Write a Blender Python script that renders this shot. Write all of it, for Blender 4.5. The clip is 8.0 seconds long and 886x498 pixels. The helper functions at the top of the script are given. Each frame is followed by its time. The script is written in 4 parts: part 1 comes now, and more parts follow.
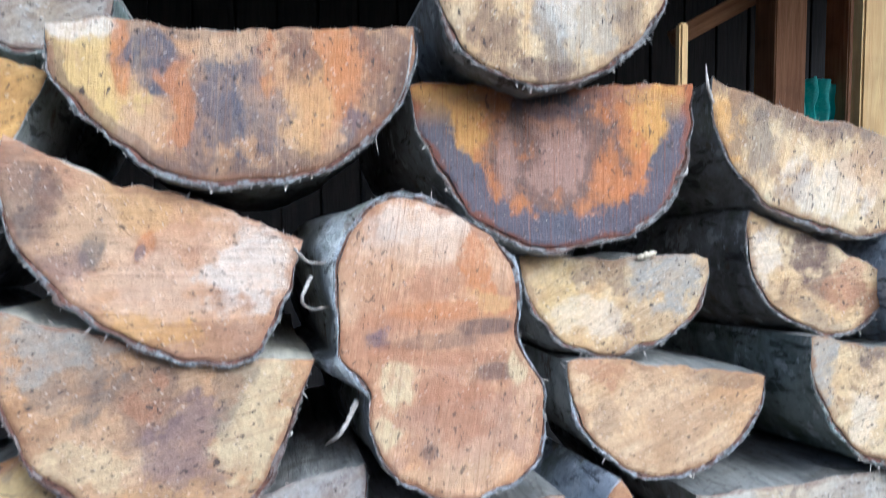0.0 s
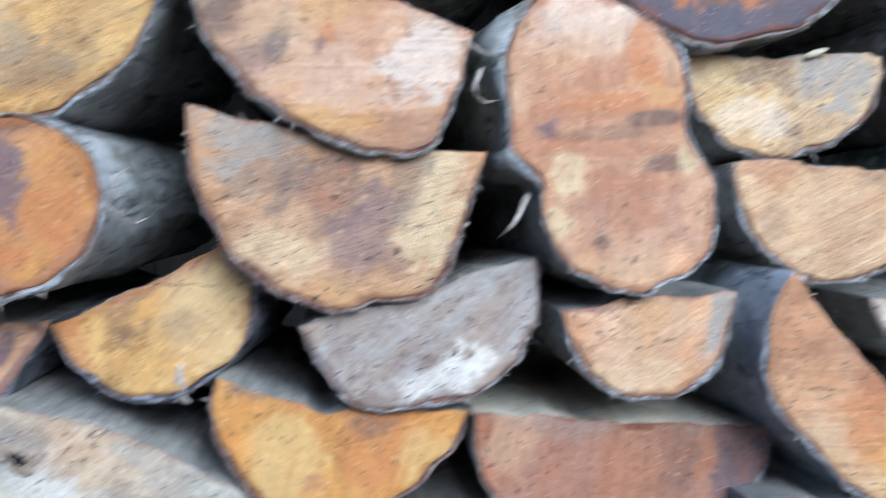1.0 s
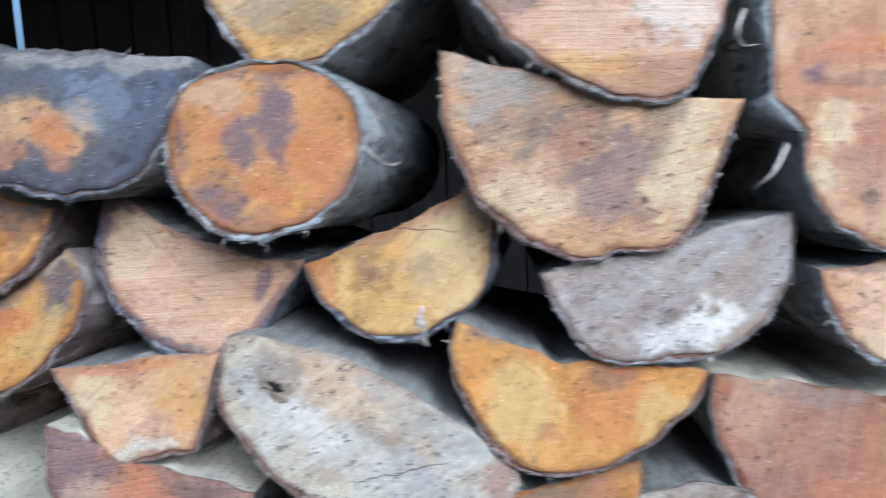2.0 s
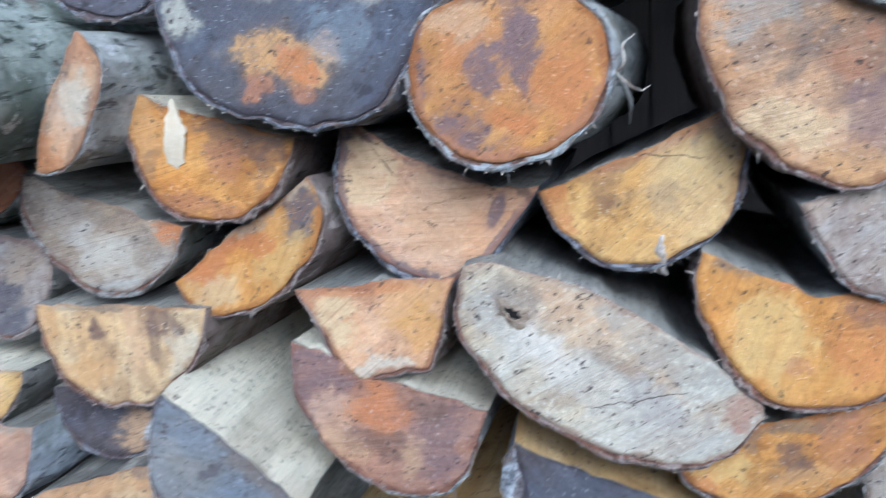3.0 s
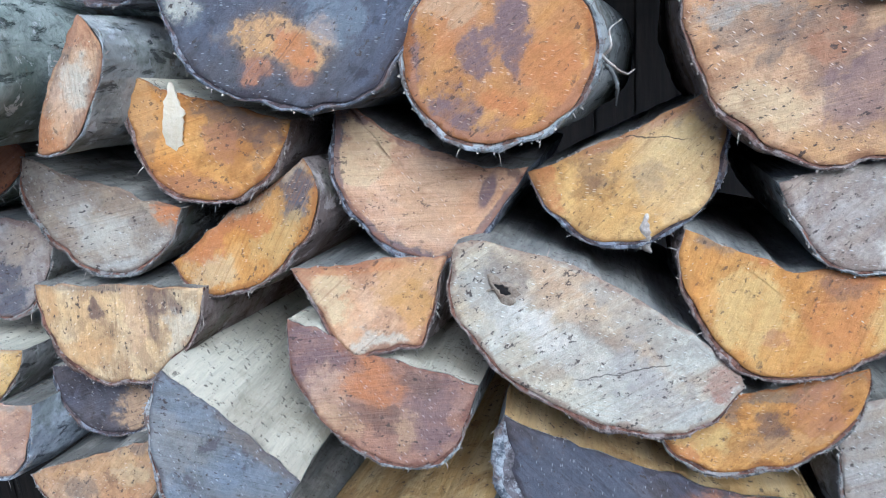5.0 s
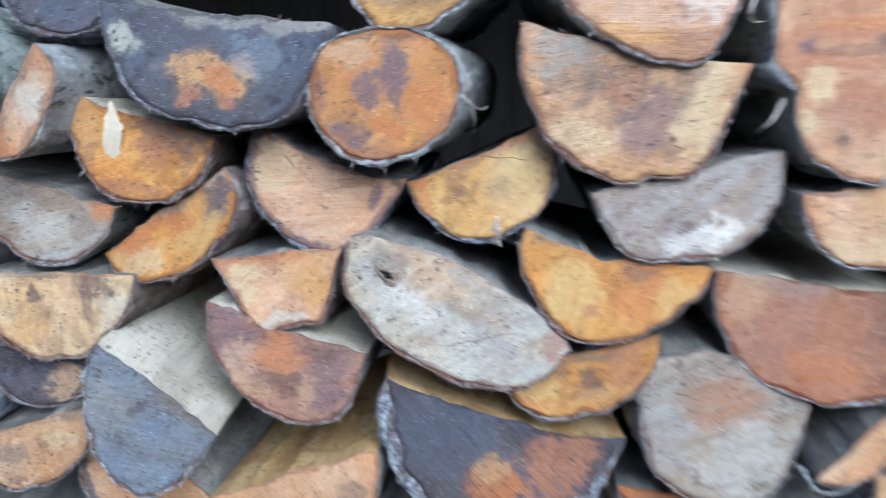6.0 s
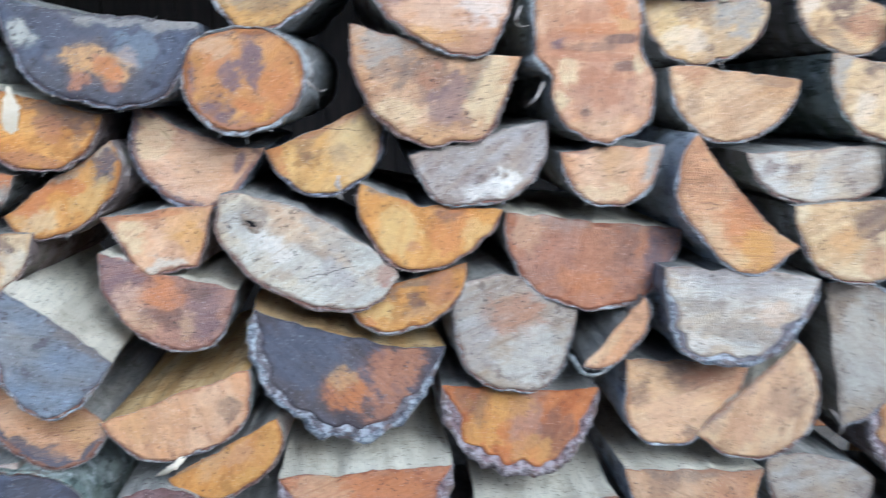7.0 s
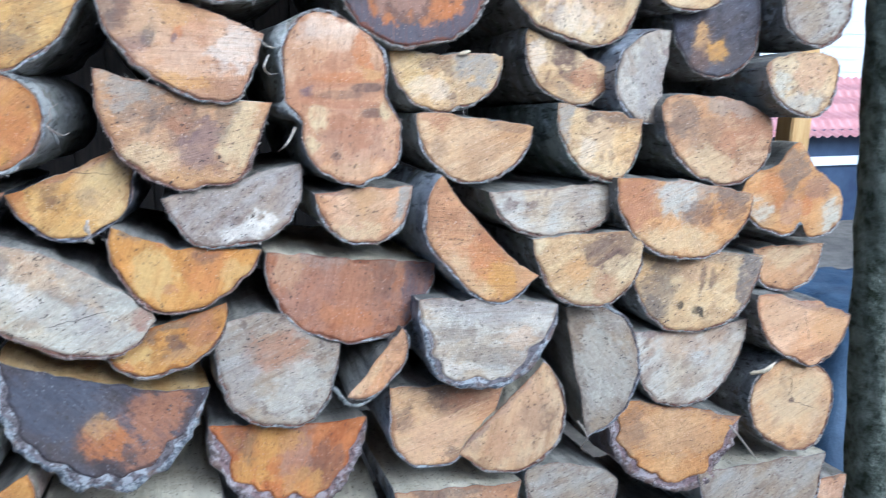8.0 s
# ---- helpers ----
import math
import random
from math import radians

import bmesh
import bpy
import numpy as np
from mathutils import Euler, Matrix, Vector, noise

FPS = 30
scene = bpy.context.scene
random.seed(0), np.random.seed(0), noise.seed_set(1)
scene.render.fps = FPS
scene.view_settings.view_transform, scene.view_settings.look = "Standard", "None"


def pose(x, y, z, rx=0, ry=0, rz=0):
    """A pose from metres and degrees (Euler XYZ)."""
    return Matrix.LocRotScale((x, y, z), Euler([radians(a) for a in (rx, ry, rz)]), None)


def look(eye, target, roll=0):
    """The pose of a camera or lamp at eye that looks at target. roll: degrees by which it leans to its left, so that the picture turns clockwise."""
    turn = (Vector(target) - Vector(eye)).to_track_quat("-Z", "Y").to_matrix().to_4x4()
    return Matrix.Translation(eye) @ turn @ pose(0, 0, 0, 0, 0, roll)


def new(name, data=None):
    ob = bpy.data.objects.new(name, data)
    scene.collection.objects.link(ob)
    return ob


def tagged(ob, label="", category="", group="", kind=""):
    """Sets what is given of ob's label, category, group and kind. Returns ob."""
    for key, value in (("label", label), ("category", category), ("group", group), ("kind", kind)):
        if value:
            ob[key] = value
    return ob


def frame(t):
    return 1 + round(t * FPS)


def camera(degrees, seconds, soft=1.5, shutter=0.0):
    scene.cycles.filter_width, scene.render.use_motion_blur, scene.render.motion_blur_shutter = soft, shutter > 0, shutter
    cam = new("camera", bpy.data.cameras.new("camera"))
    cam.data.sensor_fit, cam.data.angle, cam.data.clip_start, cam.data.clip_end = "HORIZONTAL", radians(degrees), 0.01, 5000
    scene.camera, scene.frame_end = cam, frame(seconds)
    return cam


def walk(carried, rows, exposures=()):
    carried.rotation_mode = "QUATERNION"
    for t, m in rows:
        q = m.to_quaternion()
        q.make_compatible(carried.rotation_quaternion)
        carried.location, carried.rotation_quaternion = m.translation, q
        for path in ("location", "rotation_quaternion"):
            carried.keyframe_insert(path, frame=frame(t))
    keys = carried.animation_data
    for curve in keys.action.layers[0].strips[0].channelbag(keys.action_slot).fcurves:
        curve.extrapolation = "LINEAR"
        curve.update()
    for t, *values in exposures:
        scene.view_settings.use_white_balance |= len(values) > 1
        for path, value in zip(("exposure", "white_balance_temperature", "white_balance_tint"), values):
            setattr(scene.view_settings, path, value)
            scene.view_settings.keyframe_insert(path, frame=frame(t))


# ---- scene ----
cam = camera(58.5, 8.0, soft=0.95, shutter=0.6)
PATH = [
    (0, (-0.011, -0.04, 1.565), (0.418, 1.908, 1.417), -0.3),
    (0.5, (-0.021, -0.042, 1.505), (0.375, 1.906, 1.29), -1.3),
    (1, (-0.089, -0.052, 1.433), (0.113, 1.918, 1.155), -2.6),
    (1.5, (-0.153, -0.054, 1.404), (-0.129, 1.926, 1.122), -2.0),
    (1.8, (-0.153, -0.049, 1.408), (-0.261, 1.923, 1.096), -2.2),
    (2, (-0.172, -0.052, 1.404), (-0.351, 1.917, 1.104), -2.4),
    (2.2, (-0.228, -0.05, 1.372), (-0.419, 1.925, 1.123), -1.7),
    (3.3, (-0.272, -0.054, 1.451), (-0.856, 1.764, 0.856), -5.7),
    (3.5, (-0.277, -0.065, 1.434), (-0.822, 1.783, 0.9), -5.0),
    (4, (-0.274, -0.067, 1.434), (-0.798, 1.789, 0.907), -4.9),
    (5.3, (-0.26, -0.099, 1.431), (-0.735, 1.761, 0.869), -4.3),
    (5.5, (-0.24, -0.134, 1.433), (-0.729, 1.729, 0.895), -3.7),
    (6, (-0.227, -0.284, 1.462), (-0.432, 1.633, 0.932), -1.6),
    (6.5, (-0.235, -0.451, 1.466), (-0.216, 1.442, 0.82), -1.8),
    (6.6, (-0.226, -0.477, 1.473), (-0.182, 1.406, 0.801), -0.7),
    (7, (-0.193, -0.574, 1.473), (-0.044, 1.341, 0.918), -0.9),
    (7.5, (-0.152, -0.614, 1.517), (0.308, 1.253, 0.968), 0.6),
    (8, (-0.096, -0.64, 1.507), (0.49, 1.207, 1.013), 0.8),
]
walk(cam, [(t, look(eye, target, roll)) for t, eye, target, roll in PATH], [(0, 0.50, 4480, 4), (2, 0.45, 4480, 4), (4, 0.42, 4480, 4), (8, 0.39, 4480, 4)])

# ---- light ----
world = bpy.data.worlds.new("sky")
scene.world = world
world.use_nodes = True
wn = world.node_tree
sky = wn.nodes.new("ShaderNodeTexSky")
sky.sky_type, sky.sun_disc = "NISHITA", False
sky.sun_elevation, sky.sun_rotation = radians(37), radians(153)
sky.air_density, sky.dust_density, sky.ozone_density = 1.0, 8.0, 0.2
wn.links.new(sky.outputs[0], wn.nodes["Background"].inputs[0])
wn.nodes["Background"].inputs[1].default_value = 0.15
sun = new("sun", bpy.data.lights.new("sun", "SUN"))
sun.data.energy, sun.data.angle, sun.data.color = 1.8, radians(40), (0.95, 0.98, 1.0)
sun.matrix_world = look((1.9, -3.2, 4.1), (0.0, 0.6, 0.9))

# ---- materials ----
PAINT = {
    "cream": (0.58, 0.43, 0.235), "tan": (0.50, 0.315, 0.17), "peach": (0.58, 0.355, 0.195), "blush": (0.55, 0.355, 0.22), "wheat": (0.57, 0.39, 0.215),
    "yellow": (0.56, 0.365, 0.13), "ochre": (0.52, 0.295, 0.115), "amber": (0.53, 0.275, 0.068), "rust": (0.46, 0.175, 0.055),
    "russet": (0.34, 0.195, 0.135), "brown": (0.37, 0.165, 0.08), "umber": (0.153, 0.093, 0.067), "dusk": (0.19, 0.12, 0.11),
    "slate": (0.095, 0.09, 0.105), "steel": (0.095, 0.10, 0.125), "grey": (0.355, 0.307, 0.265), "weather": (0.345, 0.30, 0.24),
    "pale": (0.47, 0.42, 0.34), "chalk": (0.51, 0.465, 0.36), "grime": (0.17, 0.13, 0.10), "mould": (0.185, 0.20, 0.22), "bright": (0.72, 0.65, 0.54), "soot": (0.020, 0.018, 0.016),
}
BARK = {
    "grey": ((0.21, 0.195, 0.175), (0.40, 0.385, 0.355)), "dark": ((0.18, 0.165, 0.145), (0.37, 0.345, 0.31)),
    "pale": ((0.30, 0.295, 0.27), (0.55, 0.54, 0.50)), "red": ((0.19, 0.13, 0.105), (0.36, 0.29, 0.25)),
    "blue": ((0.23, 0.24, 0.265), (0.54, 0.56, 0.59)), "moss": ((0.15, 0.175, 0.145), (0.41, 0.43, 0.375)),
    "violet": ((0.24, 0.185, 0.17), (0.45, 0.385, 0.37)), "slate": ((0.13, 0.13, 0.145), (0.31, 0.31, 0.335)),
}


class Nodes:
    """A short way to write a node material."""

    def __init__(self, name):
        self.mat = bpy.data.materials.new(name)
        self.mat.use_nodes = True
        self.tree = self.mat.node_tree
        self.bsdf = self.tree.nodes["Principled BSDF"]

    def add(self, kind, ins=(), **props):
        node = self.tree.nodes.new("ShaderNode" + kind)
        for key, value in props.items():
            if key == "operation":
                node.operation = value
            elif key == "blend":
                node.data_type, node.blend_type = "RGBA", value
            elif key == "name":
                node.attribute_name = value
        for key, value in dict(ins).items():
            if isinstance(value, bpy.types.NodeSocket):
                self.tree.links.new(value, node.inputs[key])
            else:
                node.inputs[key].default_value = value
        return node

    def coords(self, turn=(0, 0, 0), scale=(1, 1, 1), shift=(0, 0, 0)):
        base = self.add("TexCoord").outputs["Object"]
        if any(turn):
            base = self.add("Mapping", {0: base, 2: turn}).outputs[0]
        return self.add("Mapping", {0: base, 1: shift, 3: scale}).outputs[0]

    def noise(self, vector, scale, detail=4.0, rough=0.6, warp=0.0):
        return self.add("TexNoise", {"Vector": vector, "Scale": scale, "Detail": detail, "Roughness": rough, "Distortion": warp}).outputs[0]

    def math(self, op, a, b=0.0, c=0.0):
        return self.add("Math", {0: a, 1: b, 2: c}, operation=op).outputs[0]

    def step(self, value, low, high):
        return self.add("MapRange", {0: value, 1: low, 2: high, 3: 0.0, 4: 1.0}).outputs[0]

    def mix(self, factor, a, b, blend="MIX"):
        wide = [(*v, 1.0) if isinstance(v, tuple) and len(v) == 3 else v for v in (a, b)]
        return self.add("Mix", {0: factor, 6: wide[0], 7: wide[1]}, blend=blend).outputs[2]

    def finish(self, colour, rough=0.85, bump=None, height=0.002, gloss=0.25):
        self.tree.links.new(colour, self.bsdf.inputs["Base Color"])
        if isinstance(rough, bpy.types.NodeSocket):
            self.tree.links.new(rough, self.bsdf.inputs["Roughness"])
        else:
            self.bsdf.inputs["Roughness"].default_value = rough
        self.bsdf.inputs["Specular IOR Level"].default_value = gloss
        if bump is not None:
            node = self.add("Bump", {"Height": bump, "Distance": height, "Strength": 1.0})
            self.tree.links.new(node.outputs[0], self.bsdf.inputs["Normal"])
        return self.mat


def cut_wood(tone, w, h, spots, saw, seed, cracks=(), band=()):
    """The sawn end of a log: smeared grain, saw marks, crisp mould blots, specks, sawdust and a tannin band along the bark."""
    m = Nodes("cut_" + tone)
    rng = random.Random(seed)
    shift = (rng.uniform(-9, 9), rng.uniform(-9, 9), rng.uniform(-9, 9))
    turn = (0, radians(saw), 0)
    p = m.coords(shift=shift)
    base = PAINT[tone]
    worn = 0.75 if tone in ("peach", "blush", "wheat", "amber", "yellow", "ochre", "rust") else 1.0

    def tint(r, g, b, lift=0.0):
        return tuple(min(0.8, v * f + lift) for v, f in zip(base, (r, g, b)))

    here = m.add("TexCoord").outputs["Object"]
    xyz = m.add("SeparateXYZ", {0: here})
    edge = m.add("Attribute", name="rim").outputs["Fac"]
    # broad tones and grain smeared by the saw
    big = m.noise(p, 9.0, 3.0, 0.55, 0.5)
    mid = m.noise(m.coords(shift=shift[::-1]), 27.0, 6.0, 0.66, 0.4)
    col = m.mix(m.step(big, 0.36, 0.66), tint(1.0, 1.03, 1.08), tint(1.06, 0.90, 0.70))
    smear = m.noise(m.coords(turn=turn, scale=(5, 1, 34), shift=shift), 1.0, 4.0, 0.6, 0.5)
    col = m.mix(m.math("MULTIPLY", m.step(smear, 0.46, 0.66), rng.uniform(0.3, 0.6)), col, tint(0.86, 0.66, 0.46))
    col = m.mix(m.math("MULTIPLY", m.step(smear, 0.46, 0.32), rng.uniform(0.25, 0.55)), col, tint(1.16, 1.18, 1.16, 0.015))
    # mould in clouds, then in blots with ragged rims
    cloud = m.noise(m.coords(turn=turn, scale=(0.75, 1, 1.5), shift=shift[1:] + shift[:1]), 15.0, 8.0, 0.70, 0.4)
    col = m.mix(m.math("MULTIPLY", m.step(cloud, 0.49, 0.60), rng.uniform(0.4, 0.8)), col, tint(0.60, 0.49, 0.44))
    where = m.step(m.noise(m.coords(shift=shift[2:] + shift[:2]), 7.0, 2.0), 0.44, 0.58)
    blot = m.noise(p, 30.0, 9.0, 0.68, 0.25)
    col = m.mix(m.math("MULTIPLY", m.math("MULTIPLY", m.step(blot, 0.535, 0.575), where), rng.uniform(0.45, 0.85) * worn), col, tint(0.42, 0.33, 0.32))
    pallid = m.noise(m.coords(turn=turn, scale=(0.8, 1, 1.3), shift=shift[2:] + shift[:2]), 13.0, 7.0, 0.66, 0.5)
    col = m.mix(m.math("MULTIPLY", m.step(pallid, 0.535, 0.60), rng.uniform(0.25, 0.6)), col, tint(1.2, 1.22, 1.24, 0.03))
    # growth rings round the pith
    pith = m.add("Combine" + "XYZ", {0: xyz.outputs[0], 1: 0.0, 2: xyz.outputs[2]}).outputs[0]
    ring = m.add("VectorMath", {0: pith, 1: (rng.uniform(-0.08, 0.08) * w, 0, -rng.uniform(0.0, 0.25) * h)}, operation="DISTANCE").outputs["Value"]
    grown = m.math("MULTIPLY", m.math("ADD", ring, m.math("MULTIPLY", big, 0.025)), rng.uniform(900.0, 1300.0))
    col = m.mix(m.math("MULTIPLY", m.math("MULTIPLY", m.step(m.math("SINE", grown), 0.0, 1.0), m.step(mid, 0.42, 0.6)), 0.22), col, tint(0.66, 0.52, 0.42))
    # stains: a soft halo and a crisp ragged body
    rag = m.math("ADD", m.math("MULTIPLY", m.noise(m.coords(turn=turn, scale=(0.7, 1, 1.35), shift=shift), 42.0, 8.0, 0.66, 0.3), 1.7), m.math("MULTIPLY", mid, 1.7))
    swirl = m.add("TexNoise", {"Vector": p, "Scale": 24.0, "Detail": 6.0, "Roughness": 0.62}).outputs[1]
    drift = m.add("VectorMath", {0: m.add("VectorMath", {0: swirl, 1: (0.5, 0.5, 0.5)}, operation="SUBTRACT").outputs[0], 1: (0.07, 0.0, 0.07)}, operation="MULTIPLY").outputs[0]
    bent = m.add("SeparateXYZ", {0: m.add("VectorMath", {0: here, 1: drift}, operation="ADD").outputs[0]})
    faded = m.math("ADD", m.math("MULTIPLY", m.noise(p, 48.0, 8.0, 0.74, 0.4), 0.6), m.math("MULTIPLY", m.noise(m.coords(turn=turn, scale=(7, 1, 70), shift=shift[::-1]), 1.0, 5.0, 0.66, 0.4), 0.4))
    thin = m.math("SUBTRACT", 1.0, m.math("MULTIPLY", m.step(faded, 0.48, 0.60), 0.42))
    for u, v, ru, rv, stain, power in spots:
        at = (bent if min(ru * w, rv * h) > 0.009 else xyz).outputs
        dx = m.math("MULTIPLY", m.math("SUBTRACT", at[0], u * w), 1 / (ru * w * 1.15))
        dz = m.math("MULTIPLY", m.math("SUBTRACT", at[2], v * h), 1 / (rv * h * 1.15))
        far = m.math("SQRT", m.math("ADD", m.math("MULTIPLY", dx, dx), m.math("MULTIPLY", dz, dz)))
        loose = min(1.0, max(0.25, min(ru * w, rv * h) / 0.022))
        reach = m.math("ADD", far, m.math("MULTIPLY", m.math("SUBTRACT", rag, 1.7), loose))
        body = m.math("MULTIPLY", m.step(reach, 1.10, 0.76), m.math("MULTIPLY", thin, 0.98))
        halo = m.math("MULTIPLY", m.step(reach, 1.45, 0.55), 0.34)
        col = m.mix(m.math("MULTIPLY", m.math("MAXIMUM", body, halo), min(1.0, power * 1.12)), col, PAINT[stain])
    for stain, wide, power in band:
        near = m.step(m.math("ADD", edge, m.math("MULTIPLY", m.math("SUBTRACT", rag, 1.7), wide * 0.9)), wide, wide * 0.72)
        col = m.mix(m.math("MULTIPLY", m.math("MULTIPLY", near, m.step(xyz.outputs[2], -0.04 * h, -0.25 * h)), power), col, PAINT[stain])
    # tannin and dirt along the bark
    uneven = m.math("ADD", edge, m.math("MULTIPLY", m.math("SUBTRACT", blot, 0.5), 0.045))
    col = m.mix(m.math("MULTIPLY", m.step(uneven, 0.006, 0.0005), rng.uniform(0.45, 0.85)), col, tint(0.50, 0.36, 0.32))
    # saw marks: fine scratches everywhere, chatter bands in places
    lines = m.noise(m.coords(turn=turn, scale=(9, 1, 330), shift=shift), 1.0, 4.0, 0.7)
    across = m.add("SeparateXYZ", {0: m.coords(turn=turn)}).outputs[2]
    chatter = m.math("SINE", m.math("MULTIPLY", m.math("ADD", across, m.math("MULTIPLY", m.noise(p, 40.0, 3.0), 0.012)), rng.uniform(900, 1500)))
    patchy = m.math("MULTIPLY", m.step(m.noise(m.coords(shift=shift[1:] + shift[:1]), 11.0, 3.0), 0.50, 0.62), rng.uniform(0.2, 1.0))
    col = m.mix(m.math("MULTIPLY", m.math("MULTIPLY", m.step(chatter, 0.1, 1.0), patchy), 0.13), col, tint(0.62, 0.50, 0.42))
    col = m.mix(m.math("MULTIPLY", m.step(lines, 0.54, 0.68), 0.42), col, tint(0.50, 0.40, 0.35))
    col = m.mix(m.math("MULTIPLY", m.step(lines, 0.42, 0.28), 0.28), col, tint(1.25, 1.25, 1.25, 0.03))
    # mould dots, dirt and sawdust
    speck = m.noise(m.coords(turn=turn, scale=(0.75, 1, 1.25), shift=shift), 165.0, 5.0, 0.62, 0.3)
    col = m.mix(m.math("MULTIPLY", m.math("MULTIPLY", m.step(speck, 0.605, 0.64), m.step(cloud, 0.40, 0.50)), 0.9 * worn), col, (0.06, 0.042, 0.034))
    dust = m.add("TexVoronoi", {"Vector": m.coords(turn=(0, radians(saw - 50), 0), scale=(0.45, 1, 1.5), shift=shift), "Scale": 330.0})
    some = m.add("SeparateXYZ", {0: dust.outputs["Color"]}).outputs
    crumb = m.math("MULTIPLY", m.step(dust.outputs["Distance"], 0.34, 0.2), m.math("MULTIPLY", m.step(some[0], 0.80, 0.83), m.step(mid, 0.42, 0.52)))
    col = m.mix(m.math("MULTIPLY", crumb, 0.6 * worn), col, tint(0.7, 0.7, 0.7, 0.30))
    # seasoning cracks
    wobble = m.math("MULTIPLY", m.math("SUBTRACT", m.noise(p, 45.0, 3.0), 0.5), 0.012)
    for u0, v0, u1, v1 in cracks:
        ax, az, bx, bz = u0 * w, v0 * h, u1 * w, v1 * h
        run = math.hypot(bx - ax, bz - az)
        ex, ez = (bx - ax) / run, (bz - az) / run
        rx, rz = m.math("SUBTRACT", xyz.outputs[0], ax), m.math("SUBTRACT", xyz.outputs[2], az)
        along = m.math("MULTIPLY", m.math("ADD", m.math("MULTIPLY", rx, ex), m.math("MULTIPLY", rz, ez)), 1 / run)
        off = m.math("ABSOLUTE", m.math("ADD", m.math("SUBTRACT", m.math("MULTIPLY", rx, ez), m.math("MULTIPLY", rz, ex)), wobble))
        line = m.math("MULTIPLY", m.step(off, 0.0009, 0.0002), m.math("MULTIPLY", m.step(along, 0.0, 0.02), m.step(along, 1.0, 0.85)))
        col = m.mix(m.math("MULTIPLY", line, 0.85), col, (0.05, 0.035, 0.025))
    fine = m.noise(p, 130.0, 8.0, 0.78, 0.2)
    mottle = m.add("MapRange", {0: fine, 1: 0.30, 2: 0.70, 3: 1 - 0.24 * worn, 4: 1 + 0.18 * worn}).outputs[0]
    col = m.mix(1.0, col, m.add("Combine" + "XYZ", {0: mottle, 1: mottle, 2: mottle}).outputs[0], "MULTIPLY")
    bump = m.math("ADD", m.math("MULTIPLY", lines, 0.7), m.math("ADD", m.math("MULTIPLY", m.math("MULTIPLY", chatter, patchy), 0.06), m.math("MULTIPLY", fine, 1.3)))
    bump = m.math("ADD", bump, m.math("ADD", m.math("MULTIPLY", crumb, 0.6), m.math("MULTIPLY", blot, 0.8)))
    return m.finish(col, m.add("MapRange", {0: cloud, 1: 0.35, 2: 0.65, 3: 0.62, 4: 0.88}).outputs[0], bump, 0.0016, 0.3)


def bark_skin(kind):
    """Bark: scaly plates, lichen blotches, algae, short furrows along the log and dirt."""
    m = Nodes("bark_" + kind)
    dark, light = BARK[kind]
    p = m.coords()
    own = m.add("ObjectInfo").outputs["Random"]
    moved = m.add("VectorMath", {0: p, 1: m.math("MULTIPLY", own, 7.0)}, operation="ADD").outputs[0]
    drawn = m.add("VectorMath", {0: moved, 1: (1.0, 0.3, 1.0)}, operation="MULTIPLY").outputs[0]
    big = m.noise(moved, 14.0, 6.0, 0.66, 0.5)
    fine = m.noise(moved, 95.0, 7.0, 0.74)
    col = m.mix(m.step(big, 0.38, 0.60), dark, light)
    col = m.mix(m.math("MULTIPLY", m.step(fine, 0.52, 0.66), 0.55), col, tuple(v * 0.5 for v in dark))
    lichen = m.noise(moved, 30.0, 7.0, 0.66, 0.3)
    col = m.mix(m.math("MULTIPLY", m.step(lichen, 0.575, 0.61), 0.8), col, tuple(min(0.62, v * 1.35 + 0.08) for v in light))
    col = m.mix(m.math("MULTIPLY", m.step(m.noise(moved, 11.0, 6.0, 0.66), 0.54, 0.62), 0.45), col, (0.15, 0.165, 0.095))
    col = m.mix(m.math("MULTIPLY", m.step(m.noise(moved, 19.0, 6.0, 0.7), 0.585, 0.63), 0.6), col, (0.16, 0.105, 0.065))
    scar = m.noise(drawn, 60.0, 6.0, 0.7, 0.8)
    col = m.mix(m.math("MULTIPLY", m.step(scar, 0.575, 0.61), 0.75), col, tuple(v * 0.3 for v in dark))
    crust = m.add("TexVoronoi", {"Vector": drawn, "Scale": 85.0}).outputs[0]
    bump = m.math("ADD", m.math("MULTIPLY", fine, 1.3), m.math("ADD", m.math("MULTIPLY", big, 1.2), m.math("SUBTRACT", m.math("MULTIPLY", crust, 0.5), m.math("MULTIPLY", m.step(scar, 0.55, 0.62), 0.7))))
    return m.finish(col, 0.9, bump, 0.006, 0.2)


def bark_rim(kind):
    """The sawn edge of the inner bark: reddish bast, crumbly."""
    m = Nodes("bast_" + kind)
    dark, light = BARK[kind]
    bast = {"violet": (0.30, 0.205, 0.195), "blue": (0.22, 0.19, 0.19), "slate": (0.14, 0.10, 0.095), "pale": (0.25, 0.135, 0.09)}.get(kind, (0.24, 0.115, 0.075))
    p = m.add("VectorMath", {0: m.coords(), 1: m.math("MULTIPLY", m.add("ObjectInfo").outputs["Random"], 5.0)}, operation="ADD").outputs[0]
    n = m.noise(p, 85.0, 6.0, 0.72)
    col = m.mix(m.step(n, 0.46, 0.58), tuple(v * 0.9 for v in bast), tuple(v * 0.35 for v in bast))
    col = m.mix(m.math("MULTIPLY", m.step(m.noise(p, 40.0, 5.0, 0.7), 0.51, 0.58), 0.8), col, tuple(min(0.5, v * 0.95) for v in light))
    return m.finish(col, 0.9, m.noise(p, 200.0, 5.0, 0.75), 0.005, 0.2)


